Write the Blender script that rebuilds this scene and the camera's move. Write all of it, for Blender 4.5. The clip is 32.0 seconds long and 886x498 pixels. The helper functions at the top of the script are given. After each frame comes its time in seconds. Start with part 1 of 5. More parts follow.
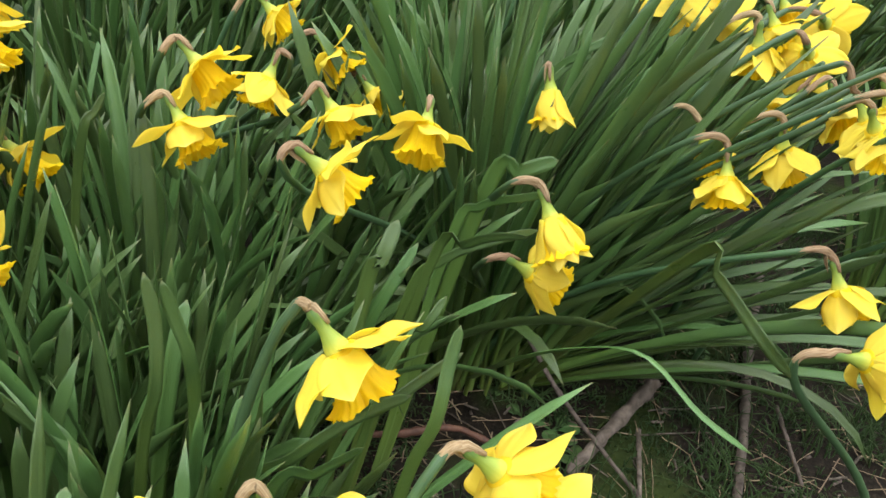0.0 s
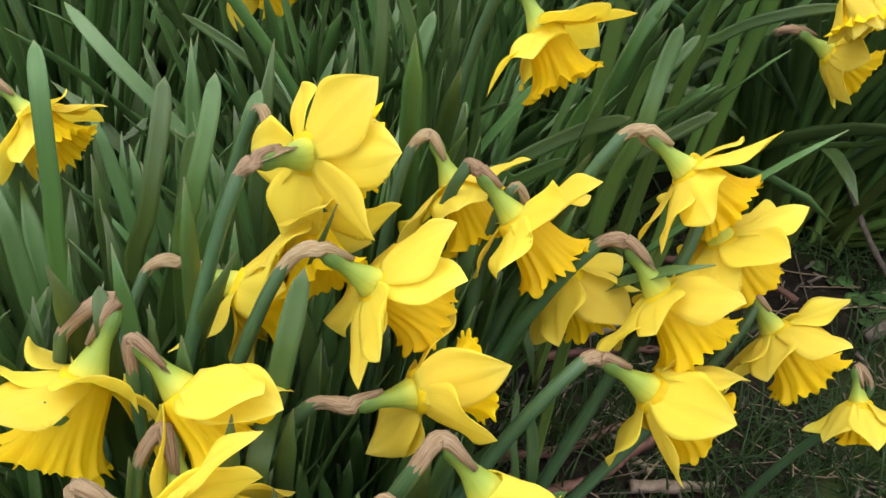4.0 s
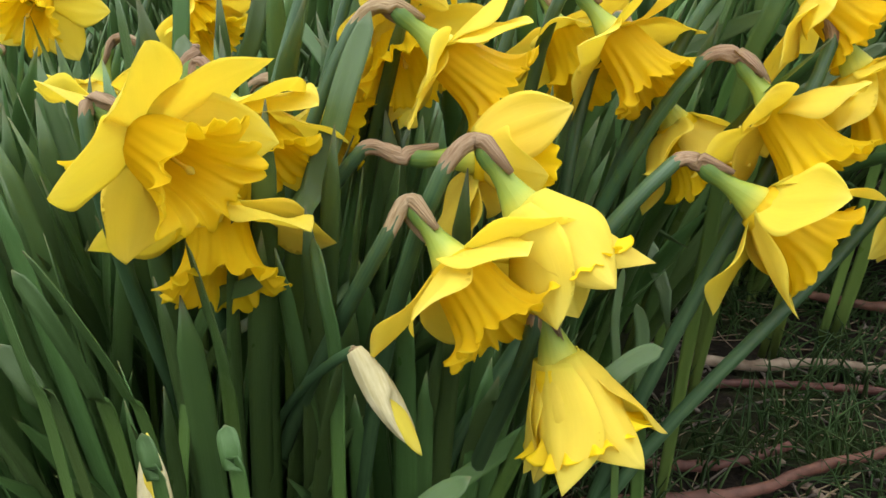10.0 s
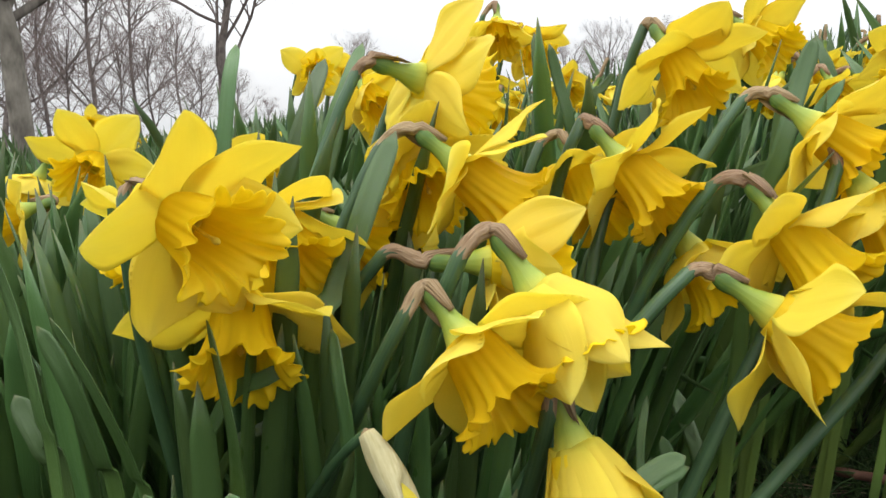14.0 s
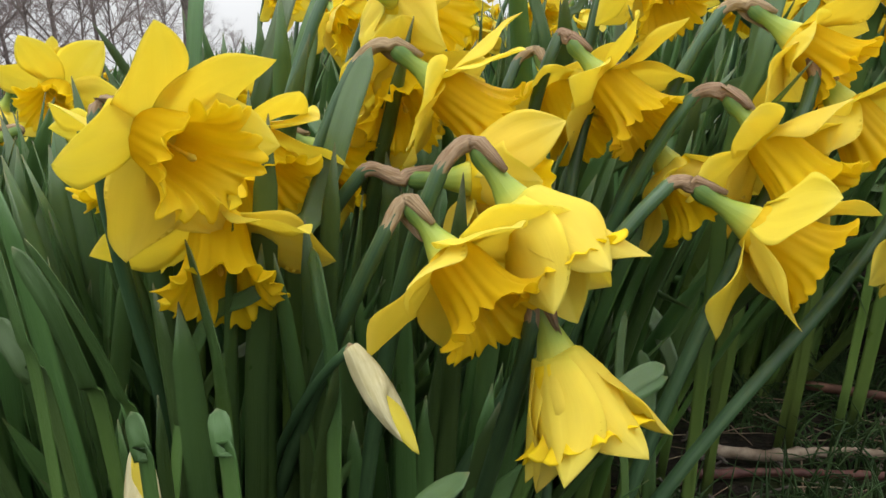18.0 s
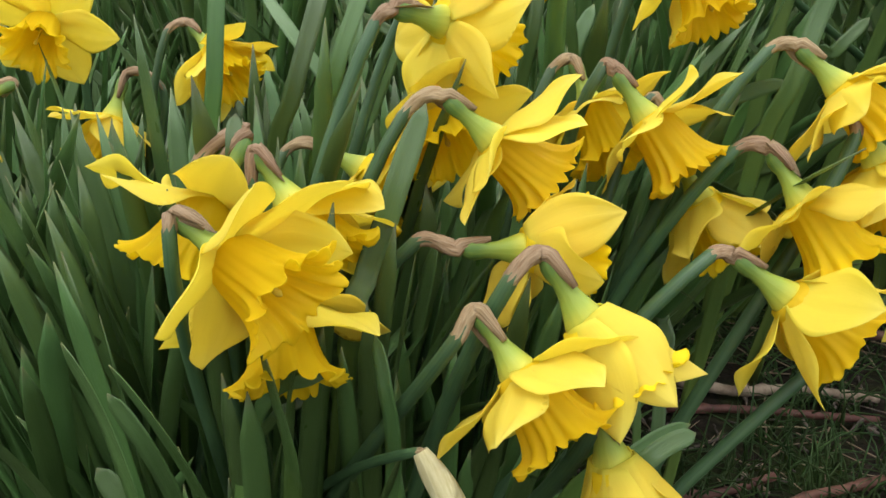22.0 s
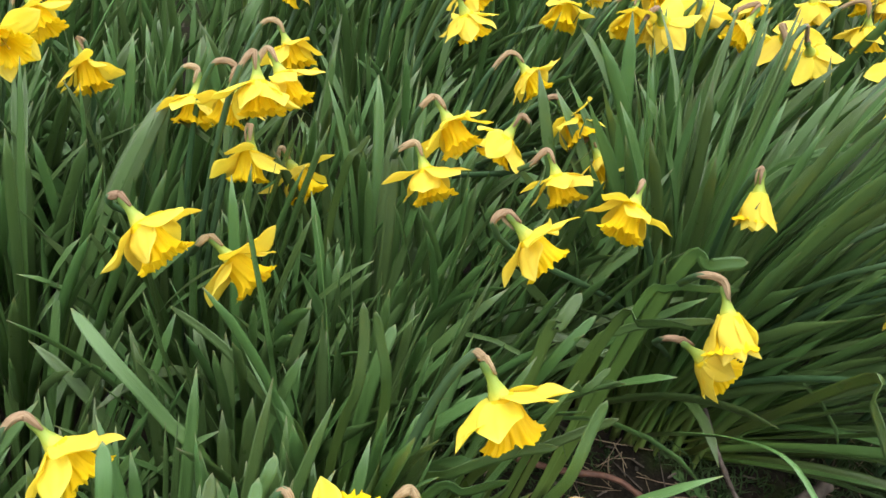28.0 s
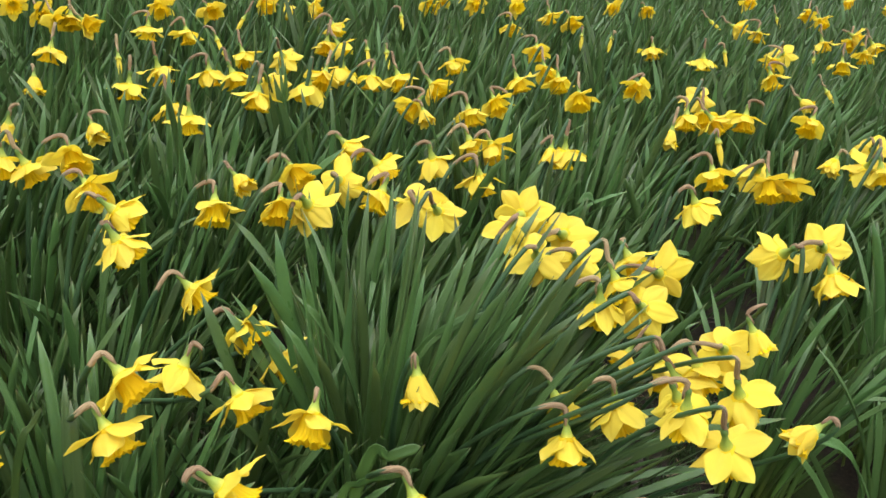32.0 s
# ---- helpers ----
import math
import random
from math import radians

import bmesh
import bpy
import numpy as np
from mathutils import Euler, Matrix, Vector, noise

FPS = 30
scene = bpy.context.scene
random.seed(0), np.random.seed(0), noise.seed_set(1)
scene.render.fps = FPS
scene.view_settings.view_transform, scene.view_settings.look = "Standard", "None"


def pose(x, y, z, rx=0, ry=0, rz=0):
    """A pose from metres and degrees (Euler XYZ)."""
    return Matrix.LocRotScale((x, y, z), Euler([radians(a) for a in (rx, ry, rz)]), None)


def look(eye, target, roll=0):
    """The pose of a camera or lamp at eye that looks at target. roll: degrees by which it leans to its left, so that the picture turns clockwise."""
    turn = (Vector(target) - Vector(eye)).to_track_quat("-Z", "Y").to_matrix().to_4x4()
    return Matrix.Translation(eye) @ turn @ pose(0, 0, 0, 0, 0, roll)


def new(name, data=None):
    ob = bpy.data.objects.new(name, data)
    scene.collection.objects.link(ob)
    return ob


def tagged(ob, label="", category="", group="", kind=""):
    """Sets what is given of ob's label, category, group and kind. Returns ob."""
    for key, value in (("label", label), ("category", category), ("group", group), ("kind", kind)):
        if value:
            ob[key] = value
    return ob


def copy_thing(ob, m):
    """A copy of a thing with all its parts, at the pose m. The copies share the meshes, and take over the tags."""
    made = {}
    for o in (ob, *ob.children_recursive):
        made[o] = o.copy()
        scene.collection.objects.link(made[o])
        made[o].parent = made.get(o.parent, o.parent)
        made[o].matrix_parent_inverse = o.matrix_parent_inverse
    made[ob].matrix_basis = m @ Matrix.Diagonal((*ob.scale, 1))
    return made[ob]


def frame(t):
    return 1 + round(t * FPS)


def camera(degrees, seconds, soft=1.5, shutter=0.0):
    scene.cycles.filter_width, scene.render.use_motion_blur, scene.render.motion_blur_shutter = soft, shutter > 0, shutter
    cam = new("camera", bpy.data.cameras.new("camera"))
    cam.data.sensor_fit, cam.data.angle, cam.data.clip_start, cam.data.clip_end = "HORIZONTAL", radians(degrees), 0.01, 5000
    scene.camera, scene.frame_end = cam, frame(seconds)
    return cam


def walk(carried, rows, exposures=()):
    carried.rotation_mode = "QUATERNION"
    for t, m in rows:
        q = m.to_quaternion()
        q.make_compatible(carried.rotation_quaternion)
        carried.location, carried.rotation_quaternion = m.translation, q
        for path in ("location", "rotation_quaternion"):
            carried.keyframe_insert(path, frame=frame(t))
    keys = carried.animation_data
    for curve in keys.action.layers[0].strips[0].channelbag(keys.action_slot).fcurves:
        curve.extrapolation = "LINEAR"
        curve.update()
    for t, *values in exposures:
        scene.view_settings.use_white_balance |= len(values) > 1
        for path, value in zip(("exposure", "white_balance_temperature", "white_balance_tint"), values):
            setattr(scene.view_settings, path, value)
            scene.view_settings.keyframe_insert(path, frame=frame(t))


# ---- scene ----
cam = camera(54.2, 32.0)
METRES, EYE, TILT, LEAN, TURN = 1.25, 0.75, -27.5, -8.2, 0.0
ROWS = [
    (0.0, 0.0, 0.0, 0.0, -0.0, 0.0, -0.0),
    (0.5, 0.0128, 0.0017, -0.0278, 2.35, -1.01, -2.15),
    (1.0, 0.021, 0.0008, -0.0476, 4.89, -1.92, -4.47),
    (1.5, 0.0252, -0.0039, -0.0631, 7.82, -2.81, -6.37),
    (2.0, 0.0335, 0.0035, -0.0682, 11.22, -3.53, -7.62),
    (2.5, 0.0425, 0.0092, -0.0726, 14.36, -4.11, -8.1),
    (3.0, 0.0677, 0.0126, -0.0785, 18.39, -4.79, -8.28),
    (3.5, 0.0841, 0.0173, -0.0963, 22.11, -5.17, -7.93),
    (4.0, 0.0925, 0.0309, -0.1163, 25.42, -5.74, -7.41),
    (4.5, 0.0981, 0.0419, -0.138, 28.16, -6.17, -6.94),
    (6.5, 0.1285, 0.0712, -0.1909, 36.53, -4.8, -10.07),
    (7.0, 0.132, 0.0765, -0.2031, 37.93, -3.28, -11.36),
    (7.5, 0.1353, 0.0825, -0.2106, 38.67, -1.5, -12.15),
    (8.0, 0.1403, 0.0878, -0.2224, 39.14, 0.13, -12.36),
    (8.5, 0.1424, 0.0918, -0.2367, 39.55, 1.52, -12.26),
    (9.0, 0.146, 0.0963, -0.2476, 39.96, 2.54, -12.08),
    (9.5, 0.1478, 0.0965, -0.2561, 40.2, 3.66, -11.87),
    (10.0, 0.1492, 0.0923, -0.261, 40.46, 5.2, -11.65),
    (10.5, 0.1526, 0.0924, -0.2596, 40.69, 7.36, -11.27),
    (11.0, 0.1636, 0.0881, -0.2604, 41.03, 9.67, -10.98),
    (11.5, 0.1659, 0.0938, -0.2704, 41.47, 11.76, -10.98),
    (12.0, 0.1639, 0.0994, -0.2824, 42.01, 13.75, -11.17),
    (12.5, 0.1587, 0.1023, -0.2897, 42.38, 15.24, -11.56),
    (13.0, 0.1561, 0.1024, -0.2967, 42.71, 16.89, -12.1),
    (13.5, 0.1582, 0.1031, -0.2965, 42.63, 18.49, -12.67),
    (15.5, 0.1551, 0.1035, -0.3101, 42.36, 19.42, -12.96),
    (16.0, 0.1544, 0.1063, -0.3106, 42.24, 18.29, -12.66),
    (16.5, 0.154, 0.1088, -0.3104, 41.97, 17.18, -12.35),
    (17.0, 0.1547, 0.1069, -0.3075, 41.67, 16.26, -12.09),
    (17.5, 0.1566, 0.1034, -0.3072, 41.47, 15.5, -11.79),
    (18.0, 0.1551, 0.1046, -0.3034, 41.19, 14.87, -11.26),
    (18.5, 0.1541, 0.103, -0.2955, 40.93, 14.18, -10.71),
    (19.0, 0.1563, 0.1046, -0.2845, 40.52, 13.08, -10.26),
    (19.5, 0.1545, 0.103, -0.2741, 40.21, 11.56, -10.28),
    (20.0, 0.1466, 0.1013, -0.2676, 40.07, 9.99, -10.76),
    (20.5, 0.1372, 0.094, -0.2591, 39.94, 8.27, -11.6),
    (21.0, 0.126, 0.0797, -0.2538, 39.42, 6.75, -12.43),
    (21.5, 0.1245, 0.0654, -0.244, 38.58, 5.12, -12.76),
    (22.0, 0.1249, 0.055, -0.2277, 37.14, 3.76, -12.61),
    (22.5, 0.1234, 0.0489, -0.2095, 35.67, 2.51, -12.2),
    (23.0, 0.122, 0.0332, -0.1776, 33.58, 0.73, -11.27),
    (23.5, 0.1234, 0.0254, -0.1471, 31.87, -0.87, -10.48),
    (24.0, 0.1183, 0.0155, -0.122, 29.85, -2.13, -9.8),
    (24.5, 0.1172, 0.0021, -0.1021, 27.85, -3.23, -9.34),
    (26.5, 0.0726, -0.0419, -0.0261, 19.06, -3.78, -10.97),
    (27.0, 0.0636, -0.0536, -0.0048, 17.61, -2.82, -11.5),
    (27.5, 0.0513, -0.0692, 0.014, 16.59, -1.72, -11.55),
    (28.0, 0.0384, -0.0828, 0.0361, 15.73, -0.64, -11.04),
    (28.5, 0.0281, -0.0903, 0.0519, 14.73, 0.44, -10.06),
    (29.0, 0.0259, -0.1069, 0.0669, 12.74, 1.54, -8.86),
    (29.5, 0.0307, -0.1178, 0.0815, 10.1, 2.72, -7.15),
    (30.0, 0.0395, -0.1235, 0.0978, 7.12, 3.81, -5.16),
    (30.5, 0.0467, -0.1283, 0.111, 4.03, 4.92, -3.07),
    (31.0, 0.0523, -0.1418, 0.1228, 1.15, 5.9, -0.97),
    (31.5, 0.0559, -0.1454, 0.13, -1.25, 6.78, 1.08),
    (32.0, 0.0636, -0.1551, 0.1351, -3.16, 7.49, 2.84),
]
EXPOSURES = [(0.0, 0.16), (2.0, 0.02), (4.0, -0.15), (7.0, -0.15), (9.0, -0.15), (11.0, -0.03), (13.5, -0.08), (15.5, -0.88), (16.5, -0.8), (17.5, -0.48), (19.0, -0.15), (22.0, -0.25), (24.0, -0.25), (27.0, 0.08), (28.0, 0.2), (30.0, 0.14), (32.0, -0.1)]
walk(cam, [(t, pose(0, 0, EYE, TILT, LEAN, TURN) @ pose(METRES * x, METRES * y, METRES * z, 90 + pitch, roll, yaw)) for t, x, y, z, yaw, pitch, roll in ROWS], EXPOSURES)

# ---- sky and light: an even overcast with a broad, soft sun behind it ----
SUN_UP, SUN_TURN = radians(68), radians(-150)
world = bpy.data.worlds.new("overcast_sky")
scene.world = world
world.use_nodes = True
wn, wl = world.node_tree.nodes, world.node_tree.links
wn.clear()
w_out, w_bg = wn.new("ShaderNodeOutputWorld"), wn.new("ShaderNodeBackground")
w_sky, w_sat, w_mix = wn.new("ShaderNodeTexSky"), wn.new("ShaderNodeHueSaturation"), wn.new("ShaderNodeMixRGB")
w_tex, w_noise, w_ramp = wn.new("ShaderNodeTexCoord"), wn.new("ShaderNodeTexNoise"), wn.new("ShaderNodeValToRGB")
w_sky.sky_type, w_sky.sun_disc = "NISHITA", False
w_sky.sun_elevation, w_sky.sun_rotation = SUN_UP, SUN_TURN
w_sky.air_density, w_sky.dust_density = 1.0, 4.0
w_sat.inputs["Saturation"].default_value = 0.12
w_sat.inputs["Value"].default_value = 1.0
w_noise.inputs["Scale"].default_value, w_noise.inputs["Detail"].default_value = 2.2, 5
w_ramp.color_ramp.elements[0].position, w_ramp.color_ramp.elements[0].color = 0.3, (6.6, 6.9, 7.2, 1)
w_ramp.color_ramp.elements[1].position, w_ramp.color_ramp.elements[1].color = 0.7, (9.2, 9.3, 9.4, 1)
w_mix.inputs[0].default_value = 0.8
wl.new(w_sky.outputs[0], w_sat.inputs["Color"])
wl.new(w_tex.outputs["Generated"], w_noise.inputs["Vector"])
wl.new(w_noise.outputs["Fac"], w_ramp.inputs[0])
wl.new(w_sat.outputs[0], w_mix.inputs[1])
wl.new(w_ramp.outputs[0], w_mix.inputs[2])
# an overcast sky is about three times as bright overhead as at the horizon
w_xyz, w_up, w_mul = wn.new("ShaderNodeSeparateXYZ"), wn.new("ShaderNodeMapRange"), wn.new("ShaderNodeMixRGB")
w_up.inputs["To Min"].default_value, w_up.inputs["To Max"].default_value = 0.98, 3.4
w_mul.blend_type, w_mul.inputs[0].default_value = "MULTIPLY", 1.0
wl.new(w_tex.outputs["Generated"], w_xyz.inputs[0])
wl.new(w_xyz.outputs[2], w_up.inputs["Value"])
wl.new(w_mix.outputs[0], w_mul.inputs[1])
wl.new(w_up.outputs[0], w_mul.inputs[2])
wl.new(w_mul.outputs[0], w_bg.inputs["Color"])
w_bg.inputs["Strength"].default_value = 0.135
wl.new(w_bg.outputs[0], w_out.inputs["Surface"])
sun_data = bpy.data.lights.new("sun", "SUN")
sun_data.energy, sun_data.angle, sun_data.color = 0.65, radians(35), (1.0, 0.97, 0.92)
sun = new("sun", sun_data)
sun.matrix_basis = look((0, 0, 0), (-math.sin(SUN_TURN) * math.cos(SUN_UP), -math.cos(SUN_TURN) * math.cos(SUN_UP), -math.sin(SUN_UP)))


# ---- materials ----
class Nodes:
    """A short hand for one material's nodes."""

    def __init__(self, name, rough=0.6, spec=0.4):
        self.mat = bpy.data.materials.new(name)
        self.mat.use_nodes = True
        self.n, self.l = self.mat.node_tree.nodes, self.mat.node_tree.links
        self.bsdf = self.n["Principled BSDF"]
        self.out = self.n["Material Output"]
        self.bsdf.inputs["Roughness"].default_value = rough
        self.bsdf.inputs["Specular IOR Level"].default_value = spec
        self.uv = self.n.new("ShaderNodeUVMap").outputs[0]
        coord = self.n.new("ShaderNodeTexCoord")
        self.obj = coord.outputs["Object"]
        self.rand = self.n.new("ShaderNodeObjectInfo").outputs["Random"]

    def link(self, a, b):
        self.l.new(a, b)

    def scaled(self, vector, s):
        m = self.n.new("ShaderNodeMapping")
        m.inputs["Scale"].default_value = s
        self.link(vector, m.inputs["Vector"])
        return m.outputs[0]

    def noise(self, vector, scale, detail=4, rough=0.55):
        t = self.n.new("ShaderNodeTexNoise")
        t.inputs["Scale"].default_value, t.inputs["Detail"].default_value, t.inputs["Roughness"].default_value = scale, detail, rough
        self.link(vector, t.inputs["Vector"])
        return t.outputs["Fac"]

    def ramp(self, fac, *stops):
        r = self.n.new("ShaderNodeValToRGB")
        e = r.color_ramp.elements
        while len(e) < len(stops):
            e.new(0.5)
        for k, (p, c) in zip(e, stops):
            k.position, k.color = p, (*c, 1)
        self.link(fac, r.inputs[0])
        return r.outputs[0]

    def mix(self, fac, a, b, mode="MIX"):
        m = self.n.new("ShaderNodeMixRGB")
        m.blend_type = mode
        for k, v in ((0, fac), (1, a), (2, b)):
            if isinstance(v, (int, float)):
                m.inputs[k].default_value = v
            elif isinstance(v, tuple):
                m.inputs[k].default_value = (*v, 1)
            else:
                self.link(v, m.inputs[k])
        return m.outputs[0]

    def along(self):
        s = self.n.new("ShaderNodeSeparateXYZ")
        self.link(self.uv, s.inputs[0])
        return s.outputs[1]

    def hsv(self, colour, hue=0.0, value=0.0):
        """Each object, and each loose piece of a joined one, a little off in hue and brightness."""
        h = self.n.new("ShaderNodeHueSaturation")
        both, off = self.n.new("ShaderNodeMath"), self.n.new("ShaderNodeMath")
        off.operation = "FRACT"
        self.link(self.rand, both.inputs[0])
        self.link(self.n.new("ShaderNodeNewGeometry").outputs["Random Per Island"], both.inputs[1])
        self.link(both.outputs[0], off.inputs[0])
        for key, width, mid in (("Hue", hue, 0.5), ("Value", value, 1.0)):
            m = self.n.new("ShaderNodeMapRange")
            m.inputs["To Min"].default_value, m.inputs["To Max"].default_value = mid - width, mid + width
            self.link(off.outputs[0], m.inputs["Value"])
            self.link(m.outputs[0], h.inputs[key])
        self.link(colour, h.inputs["Color"])
        return h.outputs[0]

    def finish(self, colour, bump=None, strength=0.3, distance=0.001, sheer=0.0, glow=None):
        self.link(colour, self.bsdf.inputs["Base Color"])
        if bump is not None:
            b = self.n.new("ShaderNodeBump")
            b.inputs["Strength"].default_value, b.inputs["Distance"].default_value = strength, distance
            self.link(bump, b.inputs["Height"])
            self.link(b.outputs[0], self.bsdf.inputs["Normal"])
        if sheer:
            t, m = self.n.new("ShaderNodeBsdfTranslucent"), self.n.new("ShaderNodeMixShader")
            self.link(glow if glow is not None else colour, t.inputs["Color"])
            m.inputs[0].default_value = sheer
            self.link(self.bsdf.outputs[0], m.inputs[1])
            self.link(t.outputs[0], m.inputs[2])
            self.link(m.outputs[0], self.out.inputs["Surface"])
        return self.mat


def petal_material(name, base, tip, throat):
    k = Nodes(name, 0.55, 0.25)
    veins = k.mix(0.45, k.noise(k.scaled(k.uv, (30, 1.1, 1)), 1.0, 4), k.noise(k.scaled(k.uv, (7, 0.8, 1)), 1.0, 2))
    blotch = k.noise(k.scaled(k.obj, (60, 60, 60)), 1.0, 3)
    c = k.ramp(k.along(), (0.0, throat), (0.16, base), (0.7, base), (1.0, tip))
    c = k.mix(k.ramp(veins, (0.35, (0.0, 0.0, 0.0)), (0.7, (0.22, 0.22, 0.22))), c, tuple(v * 0.8 for v in base))
    c = k.mix(k.ramp(blotch, (0.4, (0.0, 0.0, 0.0)), (0.75, (0.16, 0.16, 0.16))), c, tip)
    c = k.hsv(c, 0.006, 0.06)
    return k.finish(c, veins, 0.40, 0.0010, 0.55, k.mix(0.6, c, (1.0, 0.915, 0.28)) if "petal" in name else k.mix(0.65, c, (1.0, 0.875, 0.12)))


PETAL = petal_material("petal_yellow", (0.865, 0.728, 0.095), (0.875, 0.765, 0.17), (0.72, 0.69, 0.09))
CORONA = petal_material("trumpet_yellow", (0.92, 0.705, 0.019), (0.93, 0.692, 0.015), (0.90, 0.715, 0.03))


def leaf_material():
    k = Nodes("daffodil_leaf", 0.42, 0.55)
    stripes = k.noise(k.scaled(k.uv, (46, 2.2, 1)), 1.0, 2)
    stain = k.noise(k.scaled(k.obj, (22, 22, 9)), 1.0, 4)
    c = k.ramp(k.along(), (0.0, (0.20, 0.28, 0.055)), (0.2, (0.104, 0.184, 0.032)), (0.48, (0.058, 0.120, 0.026)), (0.97, (0.074, 0.142, 0.038)), (1.0, (0.15, 0.15, 0.05)))
    c = k.mix(k.ramp(stripes, (0.3, (0.0, 0.0, 0.0)), (0.75, (0.45, 0.45, 0.45))), c, (0.108, 0.180, 0.070))
    c = k.mix(k.ramp(stain, (0.45, (0.0, 0.0, 0.0)), (0.8, (0.35, 0.35, 0.35))), c, (0.028, 0.076, 0.032))
    c = k.hsv(c, 0.016, 0.34)
    k.link(k.ramp(stain, (0.3, (0.27, 0.27, 0.27)), (0.8, (0.44, 0.44, 0.44))), k.bsdf.inputs["Roughness"])
    return k.finish(c, stripes, 0.45, 0.0009, 0.13, k.mix(0.5, c, (0.12, 0.24, 0.03)))


LEAF = leaf_material()


def plain_material(name, low, high, scale, rough=0.6, spec=0.35, strength=0.4, depth=0.001, stretch=(1, 1, 1), sheer=0.0, varied=0.15, by_uv=False):
    k = Nodes(name, rough, spec)
    a = k.noise(k.scaled(k.uv if by_uv else k.obj, stretch), scale, 5)
    b = k.noise(k.obj, scale * 0.18 if not by_uv else 40, 3)
    c = k.mix(k.ramp(b, (0.35, (0.0, 0.0, 0.0)), (0.7, (0.5, 0.5, 0.5))), k.ramp(a, (0.3, low), (0.7, high)), tuple(v * 0.7 for v in low))
    return k.finish(k.hsv(c, 0.012, varied), a, strength, depth, sheer)


STEM = plain_material("flower_stem", (0.034, 0.080, 0.034), (0.066, 0.128, 0.050), 1.0, 0.45, 0.45, 0.3, 0.0006, (26, 5, 1), by_uv=True)
SPATHE = plain_material("papery_spathe", (0.25, 0.155, 0.080), (0.52, 0.385, 0.245), 1.0, 0.75, 0.2, 1.0, 0.0016, (16, 4, 1), 0.2, by_uv=True)
PALE_SHEATH = plain_material("pale_sheath", (0.50, 0.43, 0.22), (0.72, 0.66, 0.42), 1.0, 0.7, 0.2, 0.6, 0.001, (20, 3, 1), 0.2, by_uv=True)
GRASS = plain_material("grass_blade", (0.024, 0.055, 0.016), (0.068, 0.115, 0.032), 30, 0.55, 0.3, 0.2, 0.0005, sheer=0.25)
DRY = plain_material("dry_stalk", (0.16, 0.11, 0.07), (0.36, 0.28, 0.19), 40, 0.8, 0.2)
WEED = plain_material("weed_leaf", (0.045, 0.10, 0.03), (0.09, 0.17, 0.05), 60, 0.5, 0.4, 0.4, 0.0008, sheer=0.2)
WOOD = {
    "bark": plain_material("grey_bark", (0.05, 0.04, 0.032), (0.19, 0.155, 0.13), 90, 0.85, 0.2, 0.9, 0.002),
    "red": plain_material("red_bark", (0.075, 0.032, 0.024), (0.19, 0.085, 0.06), 80, 0.6, 0.35, 0.7, 0.0014),
    "pale": plain_material("peeled_wood", (0.15, 0.105, 0.075), (0.38, 0.30, 0.225), 90, 0.8, 0.2, 0.7, 0.0014),
}
TREE_BARK = plain_material("tree_bark", (0.10, 0.082, 0.075), (0.24, 0.20, 0.18), 6, 0.9, 0.15, 0.9, 0.02)
BIRCH_BARK = plain_material("birch_bark", (0.07, 0.06, 0.05), (0.30, 0.27, 0.23), 5, 0.85, 0.15, 0.8, 0.02, (1, 1, 0.5))
# twigs made paler than their own colour, to stand in for distant haze
TWIGS = plain_material("hazed_bare_twigs", (0.20, 0.16, 0.15), (0.32, 0.265, 0.25), 3, 0.9, 0.1, 0.1, 0.001)
STAMEN = plain_material("stamen", (0.55, 0.40, 0.03), (0.80, 0.62, 0.10), 200, 0.7, 0.2)


def tube_material():
    k = Nodes("flower_neck", 0.5, 0.3)
    veins = k.noise(k.scaled(k.uv, (24, 1.5, 1)), 1.0, 3)
    c = k.ramp(k.along(), (0.0, (0.06, 0.13, 0.03)), (0.35, (0.10, 0.18, 0.04)), (0.72, (0.29, 0.37, 0.055)), (1.0, (0.82, 0.72, 0.08)))
    return k.finish(k.mix(k.ramp(veins, (0.4, (0.0, 0.0, 0.0)), (0.75, (0.3, 0.3, 0.3))), c, (0.30, 0.36, 0.05)), veins, 0.3, 0.0008, 0.15)


NECK = tube_material()


def soil_material():
    k = Nodes("soil", 0.92, 0.15)
    fine, mid, large = k.noise(k.obj, 160, 6), k.noise(k.obj, 28, 5), k.noise(k.obj, 4.5, 4)
    c = k.ramp(fine, (0.3, (0.006, 0.0048, 0.0036)), (0.55, (0.016, 0.0122, 0.0085)), (0.8, (0.050, 0.038, 0.026)))
    c = k.mix(k.ramp(mid, (0.5, (0.0, 0.0, 0.0)), (0.7, (0.6, 0.6, 0.6))), c, (0.024, 0.018, 0.012))
    moss = k.mix(fine, (0.010, 0.019, 0.004), (0.036, 0.056, 0.011))
    c = k.mix(k.ramp(large, (0.50, (0.0, 0.0, 0.0)), (0.60, (0.85, 0.85, 0.85))), c, moss)
    return k.finish(c, k.mix(0.5, fine, mid), 1.0, 0.006)


SOIL = soil_material()


